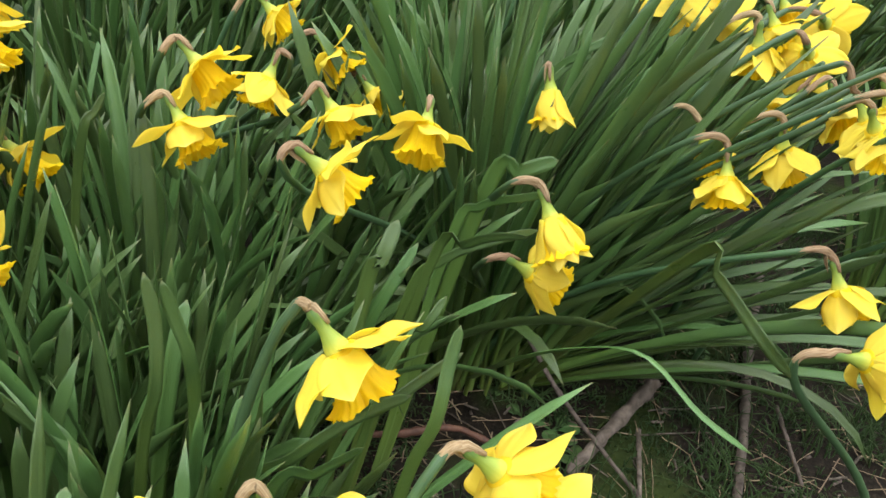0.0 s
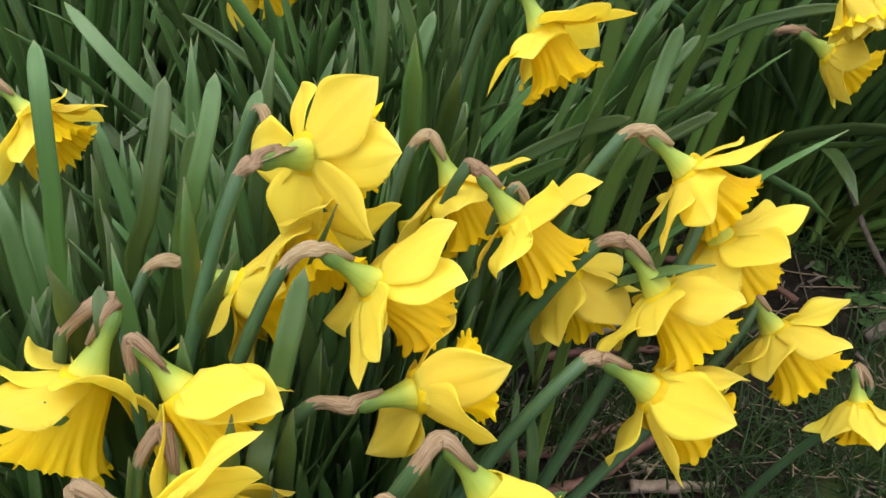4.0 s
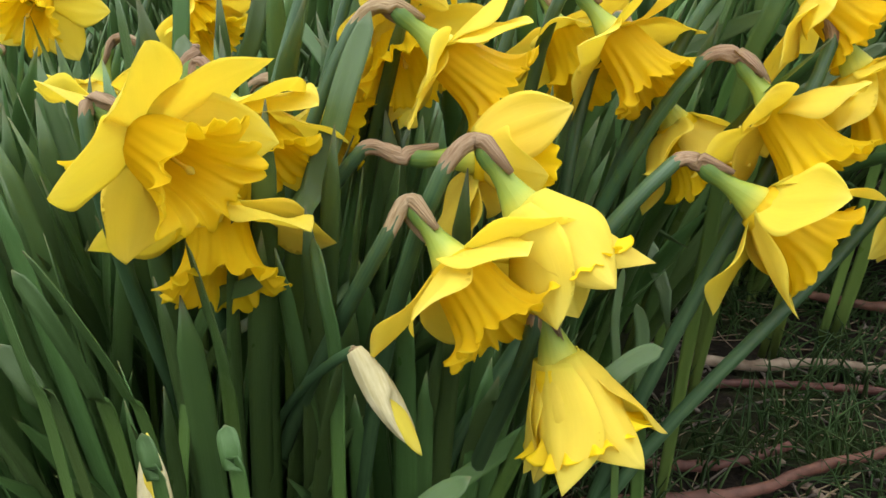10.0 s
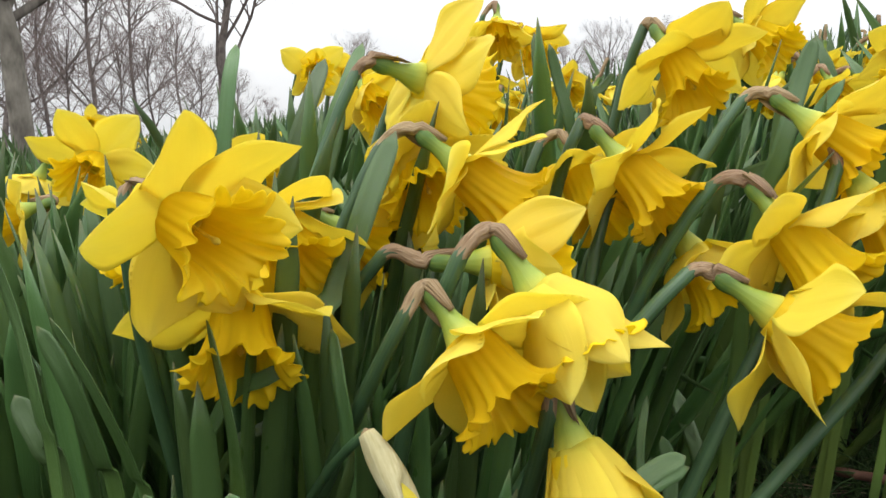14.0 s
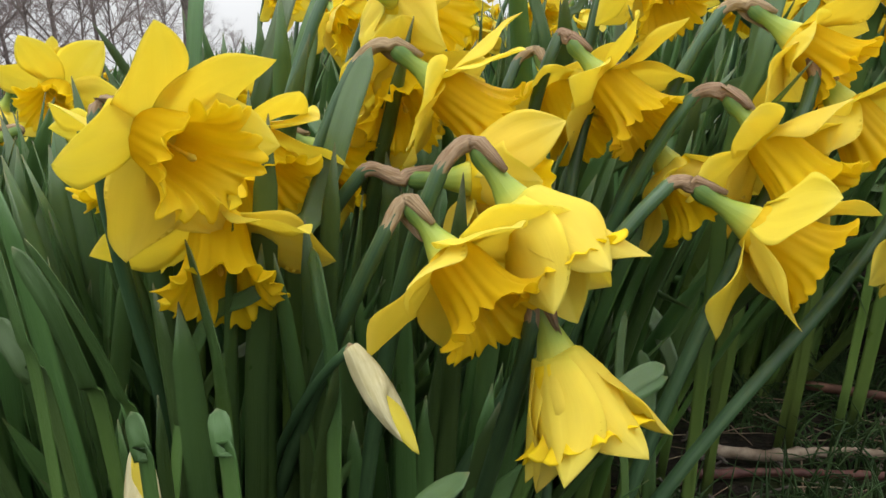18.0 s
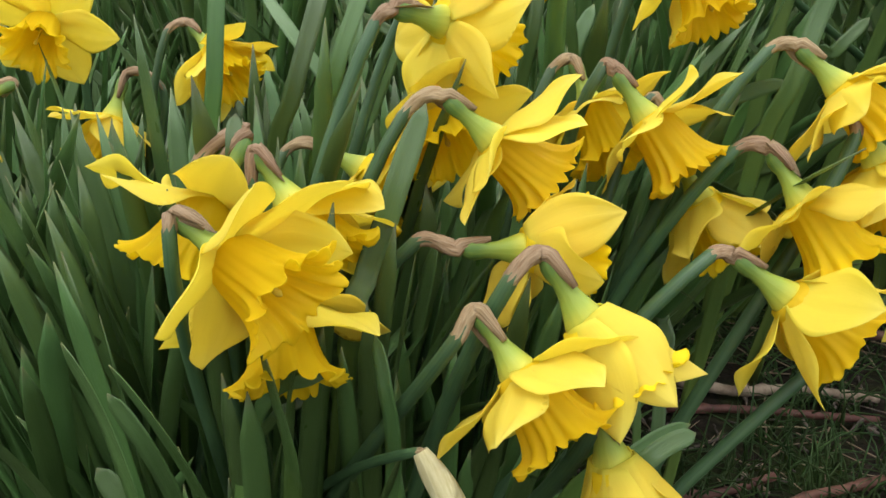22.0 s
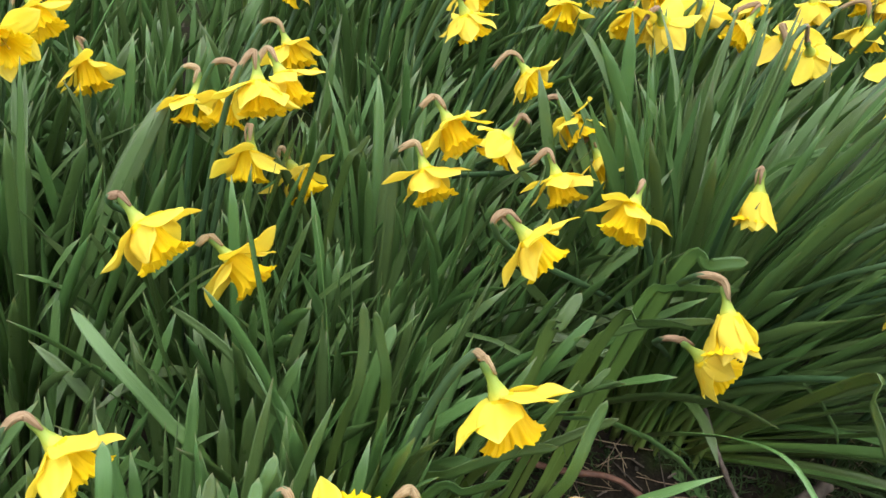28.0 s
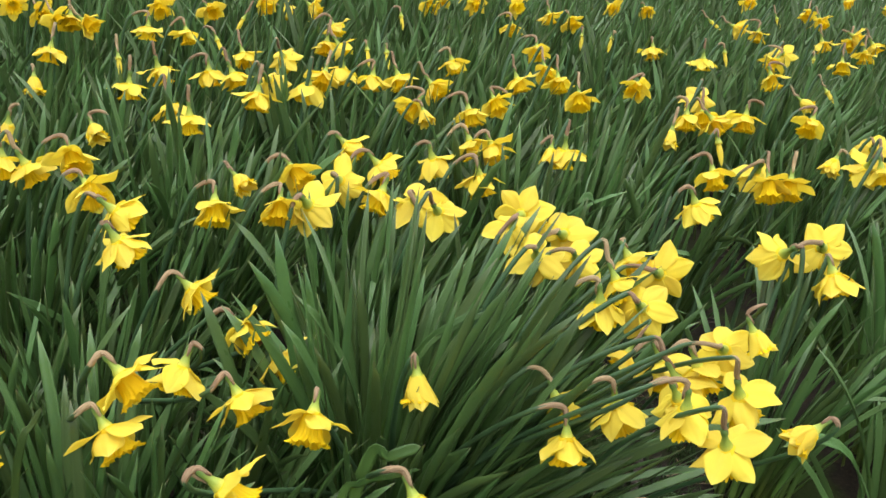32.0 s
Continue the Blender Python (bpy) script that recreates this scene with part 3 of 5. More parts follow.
def daffodil(hub, yaw, pitch, elbow, foot, size=1.0, state="open", petals=()):
    """A flower: the middle of its petals, the way its trumpet looks, where its stalk bends, where it grows, and,
    where they are known, its petals: their turn round the trumpet, how far they fold forward, and their length."""
    g = flower_rng
    base = np.array([foot[0], foot[1], ground_at(foot[0], foot[1])])
    angles, label = STATES[state]
    thing = new("daffodil")
    thing.matrix_basis = pose(*base)
    tagged(thing, label, "daffodil", "daffodils of the bed")
    ax = np.array([math.cos(radians(pitch)) * math.cos(radians(yaw)), math.cos(radians(pitch)) * math.sin(radians(yaw)), math.sin(radians(pitch))])
    H, E = np.array(hub) - base, np.array(elbow) - base
    O = H - 0.0275 * size * ax
    reach = np.linalg.norm(E)
    came = unit(unit(E * (1, 1, 0.8)) + np.array([0, 0, 0.1]))
    came = unit(came + 0.45 * unit(O - E))
    stalk = bezier((0, 0, -0.012), E * 0.1 + np.array([0, 0, 0.30 * reach]), E - 0.16 * reach * came, E, 14)
    gap = np.linalg.norm(O - E)
    bend = bezier(E, E + 0.42 * gap * came, O - 0.42 * gap * ax, O, 10)
    line = np.vstack([stalk, bend[1:]])
    rad = np.concatenate([np.linspace(0.0048, 0.0036, 14), np.linspace(0.0030, 0.0020, 9)]) * size
    part("stem", grid_mesh("stem", sweep(line, rad, 8, 0.8), STEM), thing)
    back = stalk[-1] + (stalk[-2] - stalk[-1]) * min(1.0, 0.008 / np.linalg.norm(stalk[-2] - stalk[-1]))
    lift = unit(np.array([0, 0, 1.0]) - ax * ax[2] + 0.3 * unit(E - O))
    run = np.linalg.norm(bend - O, axis=1)
    first = int(np.argmax(run < 0.040 * size)) if gap > 0.040 * size else 0
    sheath = part("spathe", spathe_mesh(np.vstack([back if first == 0 else bend[first - 1], bend[first:-1], O + lift * 0.0030 * size, O + ax * 0.007 * size + lift * 0.0046 * size, O + ax * 0.014 * size + lift * 0.0058 * size]), size, g), thing, label="dry papery brown sheath")
    side = unit(np.cross((0, 0, 1), ax))
    m = Matrix([(*r, 0) for r in np.stack([side, np.cross(ax, side), ax], -1)] + [(0, 0, 0, 1)])
    m = Matrix.Translation(H) @ m @ Matrix.Scale(size, 4)
    if not petals:
        first_turn = g.uniform(0, 360)
        petals = [(first_turn + 60 * k + g.uniform(-9, 9), g.uniform(*angles) + (5 if k % 2 else 0), 1.0) for k in range(6)]
    part("neck", NECK_MESH, thing, m, "green flower neck")
    if state in ("bud", "wrapped"):
        part("closed_bud", BUD, thing, m)
        if state == "wrapped":
            part("bud_sheath", BUD_SHEATH, thing, m, "pale papery bud sheath")
        return
    trumpet = part("trumpet", TRUMPETS[g.integers(0, len(TRUMPETS))], thing, m @ Matrix.Rotation(g.uniform(0, 6.28), 4, "Z") @ Matrix.Diagonal((1, 1, 0.86 if state == "bell" else 1, 1)), "deep yellow frilled trumpet")
    if H[1] + base[1] < 1.0:
        part("pistil", PISTIL, thing, m)
    if H[1] + base[1] < 1.0 and g.random() < 0.3:
        out = unit(np.cross(ax, (0.2, 0.9, 0.1)) * g.choice([-1, 1]) + np.array([0, 0, 0.6]))
        part("sheath_tip", flap_mesh(bend[-3] + out * 0.004 * size, ax, out, size, g), sheath)
    for k, (turn, tilt, length) in enumerate(petals):
        q = m @ Matrix.Rotation(math.radians(turn), 4, "Z") @ Matrix.Translation((0.0062 if tilt < 50 else 0.0088, 0, 0.0012 * (k % 2) - (0.003 if state == "bell" else 0)))
        q = q @ Matrix.Rotation(-math.radians(tilt), 4, "Y") @ Matrix.Rotation(g.uniform(-0.25, 0.25), 4, "X") @ Matrix.Diagonal((length, 1, 1, 1))
        part("petal", FOLDED[g.integers(0, 6)] if state == "bell" else PETALS[g.integers(0, len(PETALS))], thing, q)


def stick(points, radius, wood, label):
    """A bent stick or twig with knots."""
    rng = np.random.default_rng(int(abs(points[0][0]) * 1e4) + 7)
    n = max(12, 8 * len(points))
    base = np.array(points[0])
    line = spline(np.array(points) - base, n) + rng.normal(0, radius * 0.06, (n, 3))
    rad = radius * np.linspace(1.0, 0.75, n) * (1 + 0.12 * rng.random(n))
    for k in rng.integers(1, n - 1, 3):
        rad[k] *= 1.25
    thing = new("stick", grid_mesh("stick", sweep(line, rad, 10, 0.92, rng, 0.09), WOOD[wood]))
    thing.matrix_basis = pose(*base)
    tagged(thing, label, "stick")


# ---- the plants ----
def bare_soil(x, y):
    """Where no leaves grow: the strip in front of the bank and a few gaps."""
    if x > -0.13 and 0.36 < y < 0.93 + 0.45 * max(0.0, x - 0.15) and x < 0.72:
        return True
    if x > -0.03 and y < 0.4 or y < 0.06 and x > -0.3:
        return True
    gaps = ((0.62, 1.2, 0.16), (-0.95, 1.5, 0.15), (-1.15, 1.8, 0.17), (-1.38, 2.15, 0.22), (-1.6, 2.5, 0.28), (0.8, 1.5, 0.16), (0.97, 1.8, 0.17), (1.0, 2.07, 0.19), (0.37, 2.33, 0.1), (-0.07, 1.14, 0.07), (-0.48, 0.69, 0.07), (-0.17, 1.36, 0.07), (1.62, 3.25, 0.2), (-0.3, 0.5, 0.06))
    return any((x - a) ** 2 + (y - b) ** 2 < r * r for a, b, r in gaps)


FAN = "wide clump of blue-green daffodil leaves leaning over bare soil"
# the near clump
clump(-0.13, 0.17, 96, 0.07, 0.33, 0.20, (-0.10, 0.03), 1, stiff=True)
clump(-0.07, 0.25, 84, 0.06, 0.31, 0.16, (-0.03, 0.05), 2, stiff=True)
clump(-0.20, 0.24, 84, 0.07, 0.37, 0.22, (-0.08, 0.0), 3, stiff=True)
clump(-0.22, 0.13, 76, 0.06, 0.32, 0.22, (-0.12, 0.05), 4, stiff=True)
clump(-0.11, 0.34, 70, 0.07, 0.32, 0.15, (-0.02, 0.05), 5, stiff=True)
# the clumps that lean out over the soil
clump(0.12, 1.00, 66, 0.05, 0.54, 0.26, (0.10, 0.04), 6, FAN)
clump(0.15, 1.01, 70, 0.06, 0.56, 0.32, (0.46, -0.02), 7, FAN)
clump(0.17, 0.99, 70, 0.05, 0.52, 0.34, (0.85, -0.08), 8, FAN)
clump(0.10, 0.98, 50, 0.05, 0.46, 0.30, (-0.10, -0.06), 9, FAN)
clump(-0.20, 0.72, 46, 0.07, 0.40, 0.36, (0.12, -0.05), 10)
clump(-0.12, 0.86, 40, 0.06, 0.42, 0.36, (0.22, -0.08), 12)
clump(-0.27, 0.60, 40, 0.06, 0.38, 0.36, (0.10, 0.0), 13)
fill = np.random.default_rng(21)


def jittered(x0, x1, y0, y1, step):
    for y in np.arange(y0, y1, step):
        for x in np.arange(x0, x1, step):
            px, py = x + fill.uniform(-0.38, 0.38) * step, y + fill.uniform(-0.38, 0.38) * step
            if not bare_soil(px, py):
                yield px, py


number = 30
for px, py in jittered(-0.95, 0.0, 0.12, 1.0, 0.17):
    if all((px - c[0]) ** 2 + (py - c[1]) ** 2 > 0.10 ** 2 for c in CLUMPS):
        number += 1
        tall = 0.86 if px < -0.22 and py < 0.55 else 1.0
        clump(px, py, 42, 0.05, tall * fill.uniform(0.35, 0.43), 0.25, (fill.uniform(0.02, 0.2), fill.uniform(-0.1, 0.08)), number)
for px, py in jittered(-1.25, 1.35, 1.0, 2.05, 0.22):
    if all((px - c[0]) ** 2 + (py - c[1]) ** 2 > 0.15 ** 2 for c in CLUMPS):
        number += 1
        clump(px, py, 39, 0.055, fill.uniform(0.40, 0.50), 0.26, (fill.uniform(0.05, 0.3), fill.uniform(-0.12, 0.05)), number)


FAR_CLUMPS = [far_clump_mesh(s, 40) for s in range(8)]


def far_clump(x, y, scale):
    ob = new("daffodil_leaves", FAR_CLUMPS[fill.integers(0, 8)])
    ob.matrix_basis = pose(x, y, ground_at(x, y) - 0.01, 0, 0, fill.uniform(-40, 40)) @ Matrix.Scale(scale, 4)
    tagged(ob, "thick stand of daffodil leaves on the bank", "leaves", "far daffodil leaf clumps", "stuff")


for px, py in jittered(-1.9, 3.0, 2.05, 4.6, 0.20):
    if abs(px - 0.35 * (py - 1)) < 0.9 + 0.62 * py:
        far_clump(px, py, fill.uniform(0.85, 1.1))
for px, py in jittered(-3.6, -0.95, 0.15, 3.2, 0.24):
    if py > -0.30 * px - 0.35 and not (px > -1.25 and py > 1.0) and not (px > -1.9 and py > 2.05):
        far_clump(px, py, fill.uniform(0.75, 0.95))
for px, py in jittered(1.35, 2.4, 1.0, 2.05, 0.22):
    far_clump(px, py, fill.uniform(0.85, 1.05))
for px, py in jittered(-9.0, 6.0, 3.4, 9.0, 0.5):
    if py > 4.6 or px < -2.0:
        far_clump(px, py, fill.uniform(0.9, 1.15))

# single leaves that stand out
leaf_blade([(0.010, 0.140, 0.018), (0.003, 0.148, 0.206), (-0.001, 0.154, 0.272), (-0.005, 0.153, 0.301), (-0.014, 0.157, 0.321)], 0.0080)
leaf_blade([(-0.049, 0.144, 0.018), (-0.013, 0.188, 0.150), (0.020, 0.229, 0.197), (0.043, 0.249, 0.220), (0.061, 0.276, 0.241), (0.073, 0.291, 0.249)], 0.0091)
leaf_blade([(0.054, 0.322, 0.021), (0.049, 0.326, 0.121), (0.043, 0.331, 0.188), (0.035, 0.344, 0.222), (0.028, 0.347, 0.239)], 0.0076)
leaf_blade([(-0.050, 0.089, 0.017), (-0.054, 0.109, 0.199), (-0.057, 0.123, 0.264), (-0.049, 0.132, 0.292), (-0.036, 0.140, 0.300), (-0.030, 0.148, 0.305)], 0.0068)
leaf_blade([(0.024, 0.067, 0.017), (0.014, 0.066, 0.246), (0.011, 0.065, 0.274), (0.005, 0.066, 0.285)], 0.0084)
leaf_blade([(0.036, 0.089, 0.017), (0.025, 0.088, 0.243), (0.022, 0.087, 0.271), (0.017, 0.089, 0.282)], 0.0076)
leaf_blade([(-0.008, 0.088, 0.018), (0.030, 0.118, 0.160), (0.055, 0.134, 0.232), (0.072, 0.150, 0.254)], 0.0091)
leaf_blade([(-0.023, 0.095, 0.017), (-0.024, 0.073, 0.255), (-0.024, 0.066, 0.288), (-0.025, 0.057, 0.317), (-0.035, 0.052, 0.335)], 0.0091)
leaf_blade([(-0.029, 0.112, 0.017), (-0.033, 0.090, 0.242), (-0.034, 0.082, 0.277), (-0.037, 0.071, 0.308), (-0.052, 0.063, 0.334)], 0.0099)
leaf_blade([(-0.053, 0.137, 0.017), (-0.028, 0.121, 0.236), (-0.017, 0.113, 0.280), (-0.023, 0.112, 0.305), (-0.030, 0.111, 0.329)], 0.0106)
leaf_blade([(-0.017, 0.081, 0.017), (-0.018, 0.054, 0.270), (-0.019, 0.046, 0.299), (-0.027, 0.041, 0.316)], 0.0076)
leaf_blade([(-0.002, 0.054, 0.017), (-0.001, 0.043, 0.274), (-0.001, 0.038, 0.316), (-0.010, 0.036, 0.345), (-0.019, 0.032, 0.368)], 0.0076)
leaf_blade([(-0.030, 0.218, 0.019), (0.037, 0.234, 0.215), (0.067, 0.241, 0.247), (0.077, 0.253, 0.259), (0.086, 0.262, 0.265)], 0.0091)
leaf_blade([(0.008, 0.440, 0.023), (0.030, 0.444, 0.319), (0.046, 0.446, 0.392), (0.050, 0.459, 0.431), (0.054, 0.468, 0.456)], 0.0106)
leaf_blade([(-0.113, 0.495, 0.023), (-0.115, 0.477, 0.332), (-0.116, 0.464, 0.406), (-0.125, 0.462, 0.438), (-0.133, 0.460, 0.467)], 0.0091)
leaf_blade([(-0.159, 0.449, 0.022), (-0.144, 0.447, 0.321), (-0.133, 0.445, 0.395), (-0.135, 0.452, 0.439), (-0.142, 0.454, 0.475)], 0.0091)
leaf_blade([(-0.189, 0.242, 0.018), (-0.166, 0.249, 0.276), (-0.148, 0.256, 0.355), (-0.145, 0.266, 0.393), (-0.144, 0.273, 0.419)], 0.0106)
leaf_blade([(-0.132, 0.138, 0.017), (-0.089, 0.143, 0.216), (-0.067, 0.145, 0.262), (-0.060, 0.154, 0.270), (-0.052, 0.163, 0.277)], 0.0053)
leaf_blade([(-0.090, 0.190, 0.018), (-0.045, 0.171, 0.288), (-0.046, 0.186, 0.329), (-0.045, 0.196, 0.349), (-0.044, 0.207, 0.374), (-0.045, 0.223, 0.400)], 0.0112)
leaf_blade([(-0.171, 0.248, 0.018), (-0.145, 0.249, 0.332), (-0.129, 0.249, 0.394), (-0.126, 0.263, 0.429), (-0.130, 0.278, 0.452)], 0.0091)
leaf_blade([(-0.196, 0.229, 0.018), (-0.171, 0.237, 0.314), (-0.154, 0.243, 0.383), (-0.153, 0.258, 0.421), (-0.159, 0.274, 0.445)], 0.0099)
leaf_blade([(-0.134, 0.170, 0.017), (-0.126, 0.173, 0.290), (-0.121, 0.175, 0.343), (-0.117, 0.173, 0.373), (-0.125, 0.181, 0.388)], 0.0091)
leaf_blade([(-0.163, 0.149, 0.017), (-0.152, 0.158, 0.249), (-0.146, 0.163, 0.305), (-0.142, 0.168, 0.346), (-0.150, 0.180, 0.367)], 0.0076)
leaf_blade([(-0.217, 0.223, 0.018), (-0.213, 0.229, 0.311), (-0.209, 0.234, 0.387), (-0.212, 0.242, 0.434), (-0.222, 0.254, 0.457)], 0.0099)
leaf_blade([(-0.195, 0.266, 0.018), (-0.172, 0.289, 0.295), (-0.155, 0.305, 0.360), (-0.144, 0.317, 0.405), (-0.143, 0.329, 0.421)], 0.0091)
leaf_blade([(0.063, 0.285, 0.020), (0.039, 0.312, 0.198), (0.029, 0.323, 0.237), (0.023, 0.339, 0.262)], 0.0046)
leaf_blade([(0.130, 0.960, 0.060), (0.129, 0.678, 0.291), (0.182, 0.650, 0.332), (0.224, 0.598, 0.367), (0.269, 0.559, 0.342), (0.314, 0.544, 0.320)], 0.0106)
leaf_blade([(0.190, 0.950, 0.060), (0.251, 0.635, 0.442), (0.257, 0.584, 0.455), (0.271, 0.522, 0.446), (0.299, 0.507, 0.421)], 0.0122)
leaf_blade([(-0.014, 0.701, 0.033), (0.040, 0.659, 0.393), (0.064, 0.640, 0.426), (0.088, 0.625, 0.445), (0.113, 0.625, 0.448)], 0.0106)
leaf_blade([(-0.084, 0.592, 0.028), (-0.042, 0.591, 0.293), (-0.010, 0.589, 0.361), (0.007, 0.589, 0.406), (0.025, 0.605, 0.441)], 0.0106)
leaf_blade([(-0.036, 0.582, 0.028), (-0.013, 0.582, 0.390), (-0.002, 0.582, 0.434), (0.007, 0.596, 0.463)], 0.0122)
leaf_blade([(-0.104, 0.559, 0.027), (-0.035, 0.561, 0.258), (0.015, 0.562, 0.311), (0.048, 0.574, 0.339), (0.073, 0.582, 0.359)], 0.0106)
leaf_blade([(-0.154, 0.462, 0.023), (-0.089, 0.464, 0.281), (-0.045, 0.465, 0.334), (-0.002, 0.479, 0.367), (0.031, 0.485, 0.384)], 0.0106)
leaf_blade([(-0.140, 0.410, 0.022), (-0.061, 0.434, 0.315), (-0.027, 0.445, 0.340), (0.003, 0.453, 0.361)], 0.0106)
leaf_blade([(-0.035, 0.573, 0.028), (0.015, 0.562, 0.356), (0.037, 0.558, 0.394), (0.051, 0.569, 0.417)], 0.0084)
leaf_blade([(-0.117, 0.462, 0.023), (-0.099, 0.468, 0.287), (-0.089, 0.471, 0.338), (-0.085, 0.485, 0.367)], 0.0099)
leaf_blade([(-0.156, 0.505, 0.023), (-0.150, 0.506, 0.244), (-0.145, 0.506, 0.311), (-0.140, 0.516, 0.376), (-0.136, 0.533, 0.409)], 0.0122)
leaf_blade([(-0.130, 0.459, 0.022), (-0.188, 0.472, 0.282), (-0.227, 0.480, 0.336), (-0.262, 0.496, 0.362)], 0.0091)
leaf_blade([(0.014, 0.745, 0.038), (0.059, 0.737, 0.375), (0.082, 0.733, 0.421), (0.117, 0.728, 0.437), (0.149, 0.738, 0.442)], 0.0106)
leaf_blade([(-0.023, 0.699, 0.035), (0.024, 0.700, 0.325), (0.052, 0.701, 0.376), (0.096, 0.703, 0.402), (0.138, 0.718, 0.412)], 0.0099)
leaf_blade([(0.083, 0.943, 0.060), (0.118, 0.948, 0.369), (0.160, 0.953, 0.484), (0.199, 0.960, 0.520), (0.248, 0.982, 0.539)], 0.0076)
leaf_blade([(-0.312, 0.757, 0.030), (-0.298, 0.749, 0.338), (-0.283, 0.741, 0.441), (-0.276, 0.751, 0.456), (-0.270, 0.762, 0.472)], 0.0091)
leaf_blade([(-0.177, 0.429, 0.020), (-0.236, 0.416, 0.267), (-0.282, 0.407, 0.330), (-0.325, 0.399, 0.376), (-0.371, 0.406, 0.407)], 0.0114)
leaf_blade([(-0.136, 0.518, 0.022), (-0.189, 0.496, 0.263), (-0.221, 0.482, 0.314), (-0.267, 0.476, 0.362), (-0.326, 0.476, 0.387)], 0.0099)
leaf_blade([(0.100, 0.992, 0.063), (0.130, 0.976, 0.400), (0.159, 0.961, 0.489), (0.191, 0.950, 0.527), (0.230, 0.954, 0.553)], 0.0091)
leaf_blade([(0.021, 0.765, 0.039), (0.084, 0.737, 0.431), (0.112, 0.724, 0.464), (0.144, 0.725, 0.480)], 0.0152)
# the near clump
daffodil((-0.033, 0.102, 0.368), 6, -19, (-0.054, 0.093, 0.374), (-0.130, 0.184), 0.97, "flat", ((-100, 10, 0.98), (-49, 12, 1.00), (1, 29, 0.99), (46, 15, 1.03), (112, 12, 1.00), (177, 23, 0.98)))
daffodil((-0.120, 0.161, 0.353), -95, -50, (-0.141, 0.168, 0.361), (-0.145, 0.179), 1.12, "open", ((-155, 13, 1.00), (-91, 13, 1.00), (-27, 13, 1.00), (36, -15, 0.98), (81, 25, 1.06), (139, 22, 0.98)))
daffodil((-0.074, 0.168, 0.360), 1, -42, (-0.093, 0.162, 0.365), (-0.106, 0.180), 1.00, "fwd", ((-152, 55, 1.03), (-93, 45, 1.00), (-35, 62, 1.04), (26, 45, 1.00), (88, 50, 1.02), (98, 26, 0.99)))
daffodil((-0.053, 0.141, 0.330), -35, -48, (-0.077, 0.141, 0.336), (-0.092, 0.146), 1.00, "open", ((-114, 4, 0.97), (-69, 9, 0.97), (-15, 16, 1.00), (38, 33, 0.99), (107, 16, 1.00), (176, 16, 1.00)))
daffodil((0.058, 0.198, 0.337), 8, -50, (0.031, 0.183, 0.350), (-0.058, 0.200), 1.05, "bell", ((-70, 67, 1.05), (-38, 70, 1.06), (-1, 66, 1.05), (56, 68, 1.00), (115, 68, 1.00), (173, 68, 1.00)))
daffodil((0.006, 0.231, 0.342), 47, 0, (-0.029, 0.199, 0.345), (-0.154, 0.164), 0.96, "fwd", ((-76, 7, 0.97), (-76, -21, 0.98), (-44, 38, 1.00), (38, 42, 1.01), (128, 55, 1.03), (179, 30, 1.00)))
daffodil((0.046, 0.171, 0.322), -3, -41, (0.022, 0.163, 0.330), (-0.125, 0.182), 0.96, "open", ((-118, 24, 0.98), (-62, 21, 1.00), (-7, 21, 1.00), (47, 21, 1.00), (103, 24, 0.98), (161, 20, 0.98)))
daffodil((0.079, 0.193, 0.284), -5, -65, (0.069, 0.190, 0.296), (-0.048, 0.270), 1.02, "bell", ((-121, 66, 1.05), (-107, 74, 1.07), (10, 78, 1.07), (30, 60, 1.04), (99, 69, 1.00), (168, 69, 1.00)))
daffodil((0.100, 0.312, 0.320), 18, -31, (0.067, 0.296, 0.336), (-0.038, 0.179), 1.05, "fwd", ((-135, 46, 1.01), (-96, 25, 0.98), (-42, 39, 1.00), (12, 39, 1.00), (66, 54, 1.03), (139, 31, 0.99)))
daffodil((-0.073, 0.267, 0.428), 78, -14, (-0.085, 0.233, 0.429), (-0.126, 0.151), 1.04, "flat", ((-144, -1, 0.97), (-86, -3, 0.97), (-17, 8, 0.97), (29, 35, 1.00), (122, 5, 0.97), (163, 16, 0.98)))
daffodil((-0.080, 0.273, 0.384), -30, -36, (-0.124, 0.298, 0.424), (-0.146, 0.204), 1.00, "open")
daffodil((-0.111, 0.253, 0.347), 17, -19, (-0.154, 0.234, 0.350), (-0.137, 0.121), 1.00, "fwd", ((-160, -6, 0.97), (-117, 32, 1.00), (-73, 42, 1.01), (-6, 48, 1.02), (62, 32, 1.00), (130, 32, 1.00)))
daffodil((-0.026, 0.249, 0.382), 32, -39, (-0.060, 0.225, 0.391), (-0.122, 0.159), 1.00, "open", ((-177, 11, 0.98), (-152, 12, 0.98), (-62, 16, 0.98), (-10, 16, 1.00), (92, 8, 0.97), (117, 24, 0.98)))
daffodil((-0.036, 0.358, 0.378), -24, -48, (-0.063, 0.357, 0.393), (-0.062, 0.285), 1.00, "open", ((-168, 17, 1.00), (-106, 25, 0.99), (-56, 17, 1.00), (-7, 22, 0.98), (66, 4, 0.97), (129, 17, 1.00)))
daffodil((0.010, 0.335, 0.383), 0, -44, (-0.018, 0.335, 0.406), (-0.048, 0.309), 1.02, "open", ((-89, 18, 0.98), (-32, 17, 1.00), (25, 17, 1.00), (83, 22, 0.98), (119, 10, 0.98), (169, 17, 1.00)))
daffodil((0.083, 0.397, 0.402), 6, -36, (0.047, 0.387, 0.416), (-0.044, 0.312), 1.00, "open", ((-144, 20, 1.00), (-99, 17, 0.98), (-38, 20, 1.00), (23, 17, 0.98), (90, 31, 0.99), (171, 19, 0.98)))
